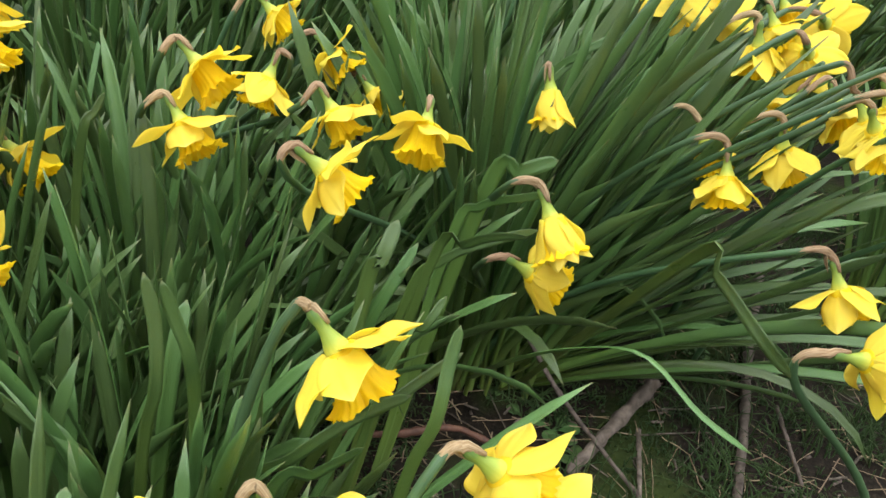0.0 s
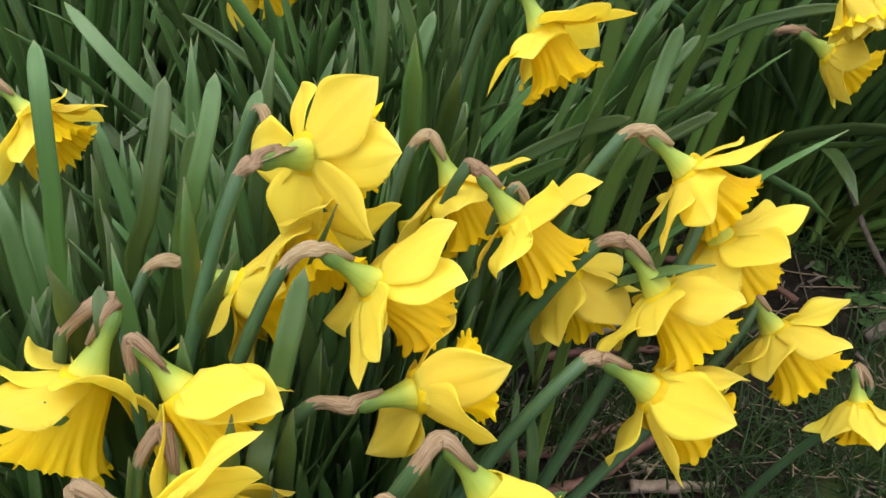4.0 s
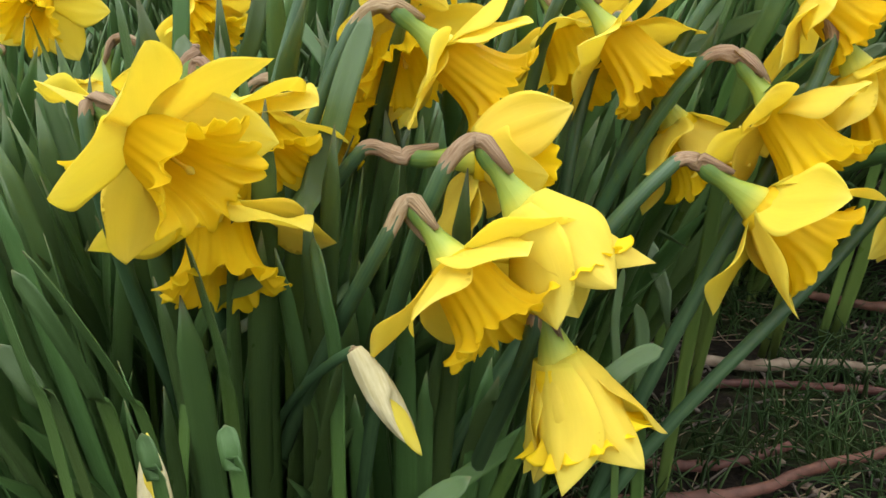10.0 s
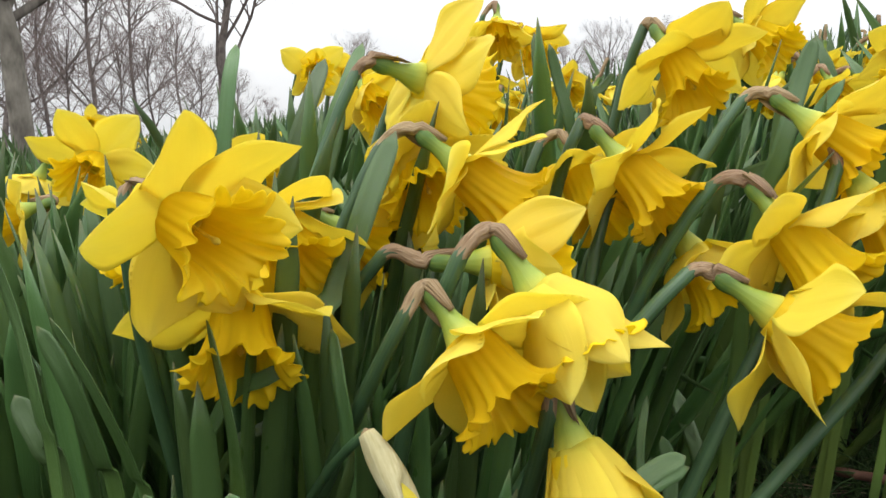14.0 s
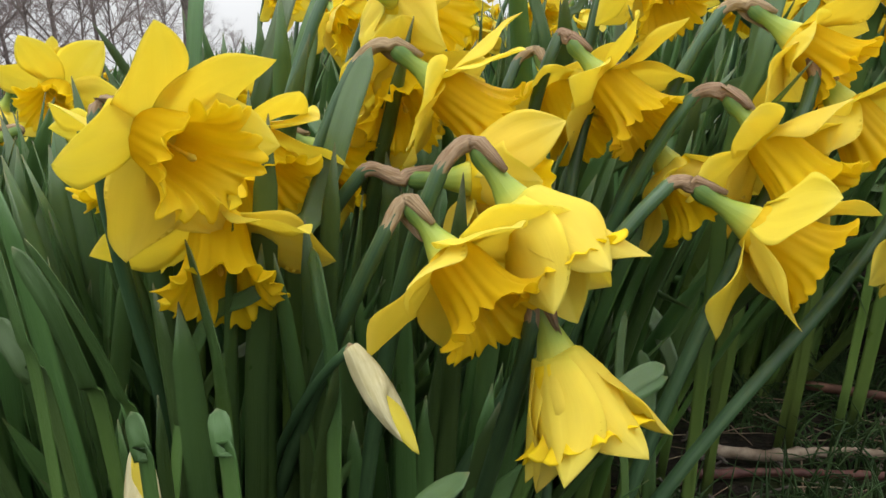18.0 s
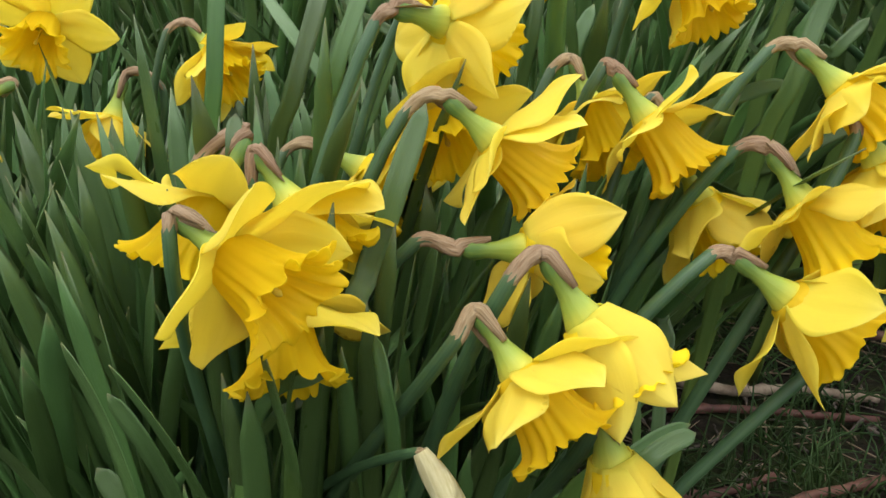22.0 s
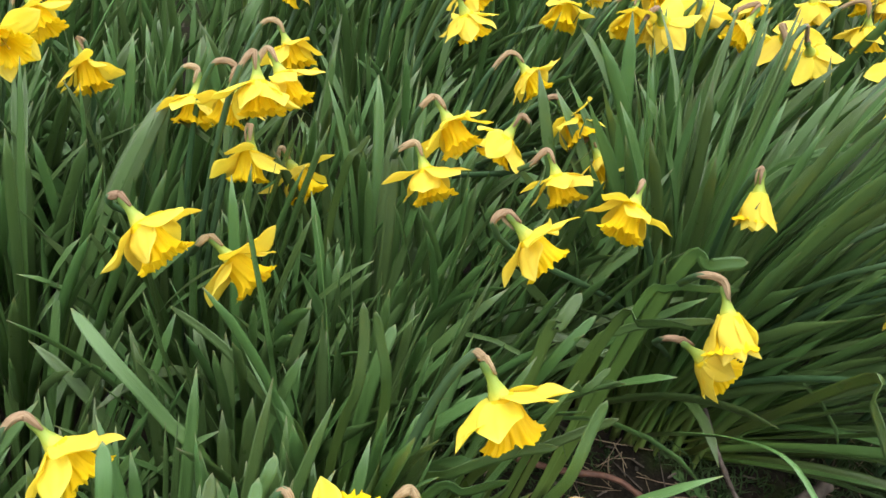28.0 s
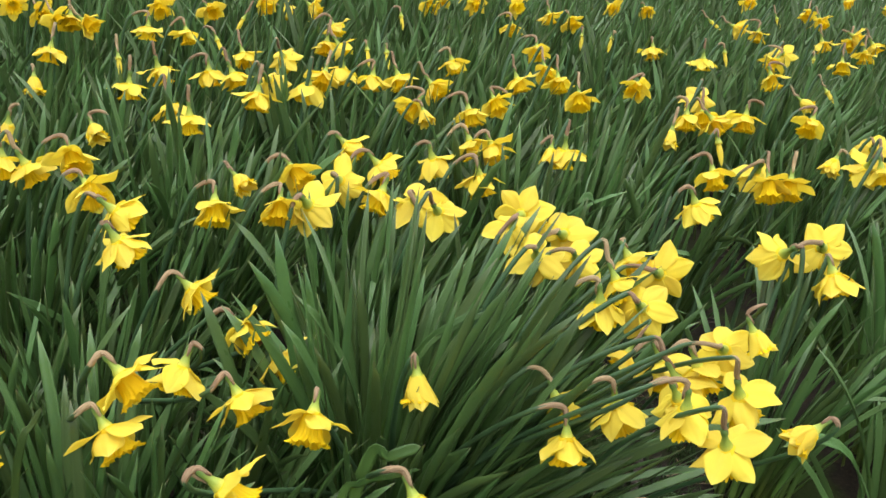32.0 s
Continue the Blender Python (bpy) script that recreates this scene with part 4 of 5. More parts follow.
daffodil((0.109, 0.394, 0.369), 11, -54, (0.098, 0.385, 0.381), (0.015, 0.290), 1.00, "open", ((-165, 18, 0.98), (-100, 17, 1.00), (-35, 17, 1.00), (28, 25, 0.99), (69, 16, 0.98), (138, 10, 0.98)))
daffodil((0.089, 0.350, 0.354), -7, -44, (0.053, 0.345, 0.373), (-0.052, 0.303), 1.02, "open", ((-148, 17, 1.00), (-93, 28, 0.99), (-35, 17, 1.00), (21, 13, 0.98), (104, 22, 0.98), (157, 3, 0.97)))
daffodil((0.033, 0.363, 0.338), 20, -55, (0.001, 0.350, 0.388), (-0.000, 0.291), 1.00, "fwd", ((-168, 17, 0.98), (-96, 45, 1.01), (-27, 40, 1.00), (41, 37, 1.00), (76, 60, 1.04), (133, 40, 1.00)))
daffodil((0.150, 0.402, 0.315), -13, -42, (0.137, 0.403, 0.325), (0.005, 0.277), 0.95, "open", ((-143, 18, 1.00), (-92, 15, 0.98), (-27, 18, 1.00), (36, 20, 0.98), (103, 26, 0.99), (165, 13, 0.98)))
daffodil((0.223, 0.513, 0.198), -52, -55, (0.228, 0.521, 0.205), (0.167, 0.512), 0.85, "fwd")
daffodil((-0.021, 0.439, 0.447), -18, -48, (-0.048, 0.448, 0.470), (-0.112, 0.442), 1.05, "open", ((-150, 19, 0.98), (-71, 36, 1.00), (-9, 21, 1.00), (53, 30, 1.04), (97, 12, 0.98), (153, 21, 1.00)))
daffodil((-0.298, 0.300, 0.379), -2, -33, (-0.331, 0.288, 0.388), (-0.363, 0.269), 0.95, "fwd", ((-147, 39, 1.00), (-94, 39, 1.00), (-6, 33, 0.99), (48, 39, 1.00), (103, 39, 1.00), (158, 45, 1.01)))
daffodil((-0.364, 0.261, 0.328), -81, -64, (-0.341, 0.288, 0.345), (-0.426, 0.242), 1.00, "open")
daffodil((-0.460, 0.270, 0.382), -48, -25, (-0.500, 0.314, 0.415), (-0.523, 0.327), 1.10, "flat")
# the group behind it
daffodil((-0.055, 0.624, 0.484), -9, -32, (-0.089, 0.623, 0.487), (0.128, 1.044), 1.00, "open")
daffodil((0.140, 0.681, 0.441), -45, -52, (0.102, 0.696, 0.464), (0.110, 1.016), 1.05, "bell")
daffodil((0.133, 0.692, 0.382), 6, -26, (0.091, 0.689, 0.389), (0.153, 1.011), 0.95, "open")
daffodil((0.141, 0.822, 0.512), -63, -65, (0.132, 0.831, 0.533), (0.144, 1.030), 0.95, "bell")
daffodil((0.023, 0.789, 0.474), -97, -48, (0.024, 0.806, 0.490), (0.145, 1.003), 1.00, "open")
daffodil((-0.071, 0.856, 0.452), -35, -45, (-0.106, 0.859, 0.452), (-0.370, 1.230), 1.00, "open")
daffodil((-0.040, 1.009, 0.428), -27, -37, (-0.068, 1.017, 0.441), (-0.358, 1.227), 1.00, "open")
daffodil((-0.094, 1.022, 0.466), -25, -35, (-0.139, 1.027, 0.470), (-0.331, 1.187), 1.00, "open")
daffodil((-0.176, 1.091, 0.487), -14, -39, (-0.222, 1.076, 0.481), (-0.324, 1.203), 1.00, "open")
daffodil((-0.196, 0.803, 0.498), -26, -36, (-0.232, 0.807, 0.502), (-0.340, 1.158), 1.05, "open")
daffodil((-0.145, 0.894, 0.465), -121, -60, (-0.124, 0.902, 0.486), (-0.341, 1.220), 1.00, "open")
daffodil((-0.199, 0.756, 0.456), -34, -44, (-0.235, 0.763, 0.464), (-0.330, 1.223), 1.00, "open")
daffodil((-0.371, 0.496, 0.445), -10, -35, (-0.403, 0.497, 0.460), (-0.526, 0.898), 1.05, "open")
daffodil((-0.309, 0.549, 0.404), -5, -29, (-0.343, 0.545, 0.409), (-0.524, 0.855), 1.00, "open")
daffodil((-0.383, 0.705, 0.437), -57, -59, (-0.391, 0.714, 0.455), (-0.571, 0.834), 1.00, "open")
daffodil((-0.358, 0.767, 0.399), -15, -41, (-0.381, 0.766, 0.407), (-0.543, 0.889), 1.00, "open")
daffodil((-0.498, 0.776, 0.447), -68, -60, (-0.521, 0.785, 0.473), (-0.618, 0.813), 1.00, "open")
daffodil((-0.432, 0.742, 0.477), -79, -61, (-0.462, 0.750, 0.502), (-0.515, 0.794), 1.00, "open")
daffodil((-0.370, 0.685, 0.526), -45, -57, (-0.391, 0.685, 0.535), (-0.460, 0.717), 1.00, "open")
daffodil((-0.378, 0.751, 0.515), -20, -44, (-0.406, 0.743, 0.513), (-0.450, 0.712), 1.00, "open")
daffodil((-0.465, 0.935, 0.483), -23, -47, (-0.506, 0.934, 0.498), (-0.562, 0.897), 1.00, "open")
daffodil((-0.651, 0.774, 0.446), -28, -50, (-0.658, 0.784, 0.467), (-0.709, 0.830), 1.00, "open")
daffodil((-0.677, 0.670, 0.494), -24, -14, (-0.732, 0.695, 0.517), (-0.779, 0.646), 1.00, "open")
daffodil((-0.707, 0.757, 0.501), -12, -38, (-0.732, 0.750, 0.499), (-0.756, 0.717), 1.00, "open")
# the leaning clump and its right side
daffodil((0.336, 0.903, 0.455), -39, -57, (0.292, 0.915, 0.487), (0.165, 0.994), 0.93, "open")
daffodil((0.328, 0.800, 0.459), -78, -65, (0.287, 0.810, 0.489), (0.156, 1.034), 0.98, "fwd")
daffodil((0.401, 0.858, 0.478), -7, -73, (0.352, 0.854, 0.500), (0.189, 1.017), 0.98, "fwd")
daffodil((0.446, 0.783, 0.532), 18, -55, (0.376, 0.765, 0.532), (0.163, 1.032), 0.91, "fwd")
daffodil((0.441, 0.744, 0.540), 1, -83, (0.382, 0.747, 0.558), (0.177, 1.026), 0.93, "fwd")
daffodil((0.520, 0.851, 0.568), 54, -26, (0.459, 0.837, 0.575), (0.153, 1.005), 0.91, "open")
daffodil((0.542, 0.829, 0.604), -37, -55, (0.553, 0.840, 0.637), (0.497, 1.163), 0.74, "bell")
daffodil((0.518, 0.779, 0.544), 22, -62, (0.492, 0.769, 0.597), (0.410, 1.168), 0.93, "open")
daffodil((0.476, 0.701, 0.521), 23, -64, (0.451, 0.691, 0.574), (0.386, 1.020), 0.93, "open")
daffodil((0.569, 0.700, 0.548), -170, -40, (0.595, 0.699, 0.556), (0.444, 1.011), 0.84, "bell")
daffodil((0.324, 1.261, 0.594), 60, -3, (0.306, 1.221, 0.569), (0.191, 1.017), 1.15, "open")
daffodil((0.296, 1.186, 0.598), 93, -46, (0.272, 1.159, 0.586), (0.161, 1.048), 1.00, "open")
daffodil((0.388, 1.215, 0.582), 54, -21, (0.341, 1.188, 0.573), (0.188, 1.027), 1.10, "open")
daffodil((0.331, 1.130, 0.570), 67, -44, (0.308, 1.112, 0.588), (0.160, 1.070), 1.05, "open")
daffodil((0.399, 1.152, 0.564), 60, -39, (0.349, 1.135, 0.574), (0.176, 0.992), 1.00, "open")
daffodil((0.489, 1.175, 0.569), -33, -51, (0.480, 1.184, 0.593), (0.181, 1.024), 1.00, "open")
daffodil((0.521, 1.117, 0.566), 54, -20, (0.455, 1.099, 0.575), (0.161, 1.039), 1.10, "open")
daffodil((0.413, 1.036, 0.543), -1, -76, (0.362, 1.037, 0.558), (0.166, 1.069), 1.05, "fwd")
daffodil((0.472, 1.029, 0.543), 55, -31, (0.441, 1.013, 0.569), (0.168, 1.030), 1.10, "open")
daffodil((0.448, 1.091, 0.559), -37, -55, (0.419, 1.112, 0.611), (0.192, 1.004), 1.00, "open")
daffodil((0.442, 0.964, 0.500), -153, -58, (0.467, 0.977, 0.545), (0.188, 1.018), 0.70, "fwd")
daffodil((0.471, 0.913, 0.516), -37, -55, (0.433, 0.920, 0.522), (0.192, 0.997), 1.00, "open")
daffodil((0.499, 0.864, 0.536), -41, -58, (0.452, 0.871, 0.542), (0.171, 0.978), 1.00, "open")
daffodil((0.468, 0.842, 0.525), -29, -48, (0.431, 0.862, 0.572), (0.146, 1.021), 1.00, "open")
# the bed beyond
daffodil((-0.466, 1.479, 0.562), -56, -40, (-0.531, 1.495, 0.555), (-0.568, 1.532), 1.10, "open")
daffodil((-0.396, 1.343, 0.546), -46, -31, (-0.443, 1.361, 0.551), (-0.534, 1.404), 1.10, "open")
daffodil((-0.330, 1.256, 0.538), 10, -39, (-0.373, 1.255, 0.559), (-0.420, 1.270), 1.10, "open")
daffodil((-0.296, 1.152, 0.527), 10, -57, (-0.318, 1.149, 0.550), (-0.402, 1.163), 1.10, "open")
daffodil((-0.553, 1.499, 0.528), 10, -59, (-0.586, 1.493, 0.584), (-0.671, 1.496), 1.10, "open")
daffodil((-0.602, 1.519, 0.529), -53, -71, (-0.615, 1.536, 0.588), (-0.688, 1.555), 1.10, "open")
daffodil((-0.493, 1.702, 0.560), -52, -37, (-0.469, 1.717, 0.584), (-0.511, 1.759), 0.99, "bell")
daffodil((-0.656, 1.692, 0.550), -138, -84, (-0.634, 1.695, 0.589), (-0.730, 1.653), 0.99, "bell")
daffodil((-0.191, 1.370, 0.531), -76, -57, (-0.228, 1.387, 0.546), (-0.326, 1.433), 1.10, "open")
daffodil((-0.169, 1.479, 0.547), -43, -28, (-0.199, 1.499, 0.568), (-0.272, 1.453), 0.94, "bell")
daffodil((-0.071, 1.529, 0.561), -37, -34, (-0.126, 1.543, 0.563), (-0.218, 1.506), 1.10, "open")
daffodil((-0.080, 1.376, 0.539), -86, -50, (-0.117, 1.394, 0.545), (-0.215, 1.411), 1.10, "open")
daffodil((-0.032, 1.380, 0.540), 61, -39, (-0.058, 1.351, 0.538), (-0.083, 1.317), 1.21, "open")
daffodil((0.017, 1.486, 0.560), 57, -34, (0.014, 1.462, 0.571), (-0.057, 1.469), 1.10, "open")
daffodil((0.021, 1.679, 0.586), -27, -34, (-0.018, 1.690, 0.597), (-0.098, 1.732), 1.10, "open")
daffodil((0.088, 1.578, 0.576), -4, -44, (0.034, 1.577, 0.579), (-0.004, 1.527), 1.10, "open")
daffodil((0.097, 1.443, 0.558), -127, -62, (0.070, 1.451, 0.564), (-0.024, 1.403), 1.10, "open")
daffodil((0.198, 1.621, 0.589), 13, -68, (0.161, 1.619, 0.609), (0.071, 1.580), 1.10, "open")
daffodil((0.158, 1.414, 0.557), 59, -38, (0.161, 1.378, 0.547), (0.076, 1.406), 1.21, "open")
daffodil((0.197, 1.372, 0.553), 59, -37, (0.170, 1.328, 0.595), (0.080, 1.333), 1.10, "open")
daffodil((0.287, 1.547, 0.583), -18, -72, (0.232, 1.548, 0.594), (0.142, 1.519), 1.10, "open")
daffodil((0.284, 1.730, 0.609), -39, -57, (0.233, 1.736, 0.608), (0.160, 1.719), 1.10, "open")
daffodil((0.329, 1.708, 0.609), -55, -50, (0.292, 1.722, 0.618), (0.201, 1.749), 1.10, "open")
daffodil((0.299, 1.939, 0.638), -49, -63, (0.232, 1.948, 0.643), (0.175, 1.951), 1.10, "open")
daffodil((0.370, 2.029, 0.653), -63, -44, (0.405, 2.040, 0.666), (0.383, 1.993), 1.10, "open")
daffodil((0.172, 1.960, 0.634), -144, -46, (0.139, 1.980, 0.660), (0.071, 1.979), 1.10, "open")
daffodil((0.191, 1.902, 0.627), -65, -45, (0.163, 1.920, 0.647), (0.073, 1.931), 0.88, "bell")
daffodil((0.220, 2.128, 0.659), -32, -41, (0.178, 2.154, 0.704), (0.147, 2.141), 1.10, "open")
daffodil((0.068, 2.170, 0.657), -101, -76, (0.014, 2.175, 0.659), (-0.067, 2.177), 1.10, "open")
daffodil((0.134, 2.185, 0.663), -47, -55, (0.109, 2.212, 0.716), (0.088, 2.246), 1.10, "open")
daffodil((0.048, 2.427, 0.688), -60, -66, (0.038, 2.436, 0.710), (-0.048, 2.394), 1.00, "bud")
daffodil((0.104, 2.411, 0.689), -61, -67, (0.099, 2.420, 0.711), (0.035, 2.408), 1.00, "bud")
daffodil((0.287, 2.376, 0.694), -38, -65, (0.246, 2.383, 0.709), (0.163, 2.364), 1.10, "open")
daffodil((-0.089, 2.066, 0.634), 124, -82, (-0.084, 2.059, 0.700), (-0.123, 2.057), 1.26, "open")
daffodil((-0.055, 2.172, 0.650), -102, -51, (-0.046, 2.213, 0.701), (-0.143, 2.172), 1.10, "open")
daffodil((-0.015, 2.231, 0.661), 100, -84, (-0.013, 2.224, 0.726), (-0.042, 2.236), 1.21, "open")
daffodil((-0.064, 2.720, 0.718), -24, -53, (-0.127, 2.725, 0.719), (-0.217, 2.726), 1.10, "open")
daffodil((-0.071, 2.495, 0.690), -104, -71, (-0.066, 2.516, 0.750), (-0.121, 2.552), 1.10, "open")
daffodil((-0.034, 2.471, 0.689), -21, -47, (-0.075, 2.487, 0.738), (-0.158, 2.444), 1.10, "open")
daffodil((-0.200, 1.977, 0.616), -102, -71, (-0.196, 1.999, 0.678), (-0.286, 1.968), 1.21, "open")
daffodil((-0.187, 2.083, 0.632), 59, -37, (-0.216, 2.037, 0.676), (-0.260, 2.070), 1.21, "open")
daffodil((-0.177, 2.307, 0.662), 68, -44, (-0.195, 2.264, 0.709), (-0.248, 2.294), 1.10, "open")
daffodil((-0.280, 2.123, 0.632), -11, -62, (-0.310, 2.128, 0.688), (-0.344, 2.166), 1.10, "open")
daffodil((-0.283, 2.310, 0.657), -50, -56, (-0.306, 2.338, 0.710), (-0.340, 2.303), 1.10, "open")
daffodil((-0.340, 2.133, 0.630), -26, -78, (-0.396, 2.135, 0.642), (-0.456, 2.119), 1.10, "open")
daffodil((-0.320, 1.797, 0.584), -36, -82, (-0.328, 1.803, 0.646), (-0.391, 1.843), 1.10, "open")
daffodil((-0.376, 1.860, 0.591), -18, -72, (-0.395, 1.866, 0.651), (-0.472, 1.817), 1.10, "open")
daffodil((-0.464, 2.133, 0.623), 18, -74, (-0.481, 2.128, 0.684), (-0.526, 2.132), 1.10, "open")
daffodil((-0.497, 1.996, 0.602), -59, -85, (-0.500, 2.001, 0.664), (-0.559, 2.023), 1.10, "open")
daffodil((-0.474, 2.515, 0.673), -42, -67, (-0.525, 2.518, 0.672), (-0.584, 2.475), 1.10, "open")
daffodil((-0.585, 2.532, 0.670), -120, -85, (-0.644, 2.535, 0.683), (-0.684, 2.570), 1.10, "open")
daffodil((-0.371, 2.431, 0.667), -37, -55, (-0.414, 2.446, 0.695), (-0.462, 2.473), 1.00, "bud")
daffodil((-0.767, 2.549, 0.662), -23, -27, (-0.821, 2.572, 0.697), (-0.920, 2.584), 1.10, "open")
daffodil((-0.820, 2.591, 0.665), -62, -61, (-0.835, 2.618, 0.721), (-0.909, 2.629), 1.10, "open")
daffodil((-0.761, 2.248, 0.623), -115, -75, (-0.753, 2.264, 0.684), (-0.798, 2.305), 1.10, "open")
daffodil((-0.710, 1.986, 0.590), -69, -63, (-0.720, 2.000, 0.619), (-0.778, 2.041), 0.99, "bell")
daffodil((-0.574, 2.184, 0.625), -57, -66, (-0.587, 2.206, 0.680), (-0.632, 2.243), 1.00, "bud")
daffodil((-0.342, 2.709, 0.703), -149, -60, (-0.315, 2.725, 0.757), (-0.398, 2.736), 1.00, "bud")
daffodil((0.152, 2.934, 0.751), -57, -66, (0.121, 2.946, 0.775), (0.065, 2.910), 1.00, "bud")
daffodil((0.530, 2.939, 0.768), -75, -69, (0.484, 2.951, 0.789), (0.402, 2.938), 1.10, "open")
daffodil((0.568, 2.613, 0.734), -86, -50, (0.507, 2.635, 0.742), (0.434, 2.598), 1.10, "open")
daffodil((0.454, 2.234, 0.684), -46, -61, (0.433, 2.257, 0.740), (0.406, 2.221), 1.10, "open")
daffodil((0.552, 2.362, 0.704), -65, -54, (0.536, 2.397, 0.757), (0.451, 2.364), 1.10, "open")
daffodil((0.571, 2.259, 0.694), -70, -63, (0.561, 2.286, 0.750), (0.469, 2.273), 1.10, "open")
daffodil((0.599, 2.109, 0.676), -86, -50, (0.596, 2.151, 0.727), (0.530, 2.136), 1.10, "open")
daffodil((0.712, 3.224, 0.804), -42, -67, (0.693, 3.241, 0.862), (0.623, 3.200), 1.10, "open")
daffodil((0.778, 3.143, 0.798), -64, -44, (0.757, 3.165, 0.824), (0.705, 3.209), 1.10, "open")
daffodil((0.757, 2.837, 0.767), -94, -71, (0.750, 2.847, 0.793), (0.716, 2.862), 1.00, "bud")
daffodil((0.857, 2.832, 0.770), -119, -69, (0.870, 2.837, 0.790), (0.824, 2.817), 1.00, "bud")
daffodil((0.974, 2.744, 0.766), -68, -74, (0.961, 2.753, 0.795), (0.939, 2.705), 1.10, "open")
daffodil((0.796, 2.256, 0.704), -130, -44, (0.756, 2.269, 0.694), (0.660, 2.302), 1.10, "open")
daffodil((0.457, 1.705, 0.615), -102, -71, (0.432, 1.709, 0.620), (0.348, 1.740), 0.88, "bell")
daffodil((0.488, 1.708, 0.617), -62, -85, (0.486, 1.714, 0.679), (0.389, 1.679), 1.10, "open")
daffodil((0.937, 2.174, 0.700), 68, -44, (0.920, 2.130, 0.747), (0.853, 2.130), 1.10, "open")
daffodil((0.850, 1.998, 0.674), -89, -71, (0.818, 2.015, 0.710), (0.752, 2.058), 1.10, "open")
daffodil((0.905, 2.032, 0.681), -83, -58, (0.900, 2.066, 0.736), (0.820, 2.113), 1.10, "open")
daffodil((0.912, 1.979, 0.675), -37, -34, (0.869, 2.011, 0.715), (0.839, 2.026), 1.10, "open")
daffodil((1.015, 2.029, 0.686), -106, -71, (1.059, 2.033, 0.712), (0.985, 2.058), 1.10, "open")
daffodil((0.862, 1.798, 0.650), -57, -66, (0.847, 1.806, 0.669), (0.778, 1.839), 1.10, "bud")
daffodil((0.768, 1.858, 0.653), -118, -64, (0.781, 1.882, 0.707), (0.737, 1.924), 0.99, "bell")
daffodil((1.108, 2.631, 0.760), -36, -82, (1.100, 2.637, 0.821), (1.048, 2.647), 1.10, "open")
daffodil((1.220, 2.744, 0.776), -61, -67, (1.194, 2.755, 0.800), (1.102, 2.775), 1.00, "bud")
daffodil((1.525, 3.211, 0.832), -119, -75, (1.477, 3.224, 0.863), (1.433, 3.197), 1.10, "open")
daffodil((1.370, 2.688, 0.777), -159, -53, (1.327, 2.705, 0.809), (1.280, 2.717), 1.10, "open")
daffodil((1.453, 2.822, 0.793), 55, -30, (1.420, 2.776, 0.830), (1.321, 2.816), 1.10, "open")
daffodil((1.263, 2.465, 0.749), -57, -59, (1.305, 2.472, 0.775), (1.253, 2.462), 1.10, "open")
daffodil((2.098, 4.005, 0.912), -116, -49, (2.117, 4.043, 0.962), (2.031, 4.022), 1.10, "open")
daffodil((2.040, 3.759, 0.893), -68, -46, (2.023, 3.801, 0.941), (1.970, 3.752), 1.10, "open")
daffodil((1.738, 3.118, 0.831), -44, -68, (1.720, 3.135, 0.890), (1.685, 3.140), 1.10, "open")
daffodil((1.878, 3.174, 0.841), -109, -58, (1.889, 3.206, 0.896), (1.814, 3.218), 1.10, "open")
daffodil((1.960, 3.155, 0.842), -33, -51, (1.925, 3.177, 0.894), (1.876, 3.222), 1.10, "open")
daffodil((1.625, 2.739, 0.792), -93, -71, (1.626, 2.760, 0.852), (1.556, 2.726), 1.10, "open")
daffodil((1.526, 2.740, 0.788), -90, -71, (1.518, 2.749, 0.810), (1.493, 2.796), 1.00, "bud")
daffodil((1.818, 2.953, 0.819), -95, -66, (1.820, 2.980, 0.877), (1.721, 3.022), 1.10, "open")
daffodil((1.183, 2.014, 0.694), -130, -53, (1.136, 2.029, 0.701), (1.067, 2.010), 1.10, "open")
daffodil((1.108, 1.731, 0.653), -143, -56, (1.136, 1.735, 0.668), (1.109, 1.710), 0.94, "bell")
daffodil((1.246, 1.822, 0.672), 55, -29, (1.221, 1.806, 0.700), (1.183, 1.849), 1.10, "open")
daffodil((1.171, 1.705, 0.653), 78, -47, (1.162, 1.661, 0.702), (1.070, 1.689), 1.10, "open")
daffodil((1.195, 1.689, 0.653), -64, -67, (1.184, 1.712, 0.712), (1.152, 1.685), 1.10, "open")
daffodil((0.787, 1.620, 0.622), -72, -56, (0.729, 1.634, 0.627), (0.685, 1.679), 1.10, "open")
daffodil((0.696, 1.457, 0.594), -11, -62, (0.657, 1.458, 0.609), (0.624, 1.487), 1.10, "open")
daffodil((0.891, 1.641, 0.630), 86, -47, (0.839, 1.615, 0.620), (0.765, 1.620), 1.10, "open")
daffodil((0.892, 1.582, 0.623), -92, -51, (0.893, 1.623, 0.674), (0.796, 1.599), 1.10, "open")
daffodil((0.944, 1.590, 0.626), -109, -58, (0.955, 1.622, 0.681), (0.893, 1.588), 1.10, "open")
daffodil((0.789, 1.262, 0.571), 104, -41, (0.806, 1.237, 0.592), (0.779, 1.190), 1.21, "open")
daffodil((0.872, 1.289, 0.580), 54, -26, (0.813, 1.266, 0.582), (0.767, 1.228), 1.21, "open")
daffodil((0.848, 1.196, 0.566), -55, -58, (0.838, 1.209, 0.590), (0.813, 1.258), 1.16, "fwd")
daffodil((-0.625, 2.826, 0.704), -60, -37, (-0.651, 2.871, 0.746), (-0.730, 2.886), 1.10, "open")
daffodil((-0.468, 2.838, 0.713), -47, -24, (-0.509, 2.881, 0.745), (-0.574, 2.900), 1.10, "open")
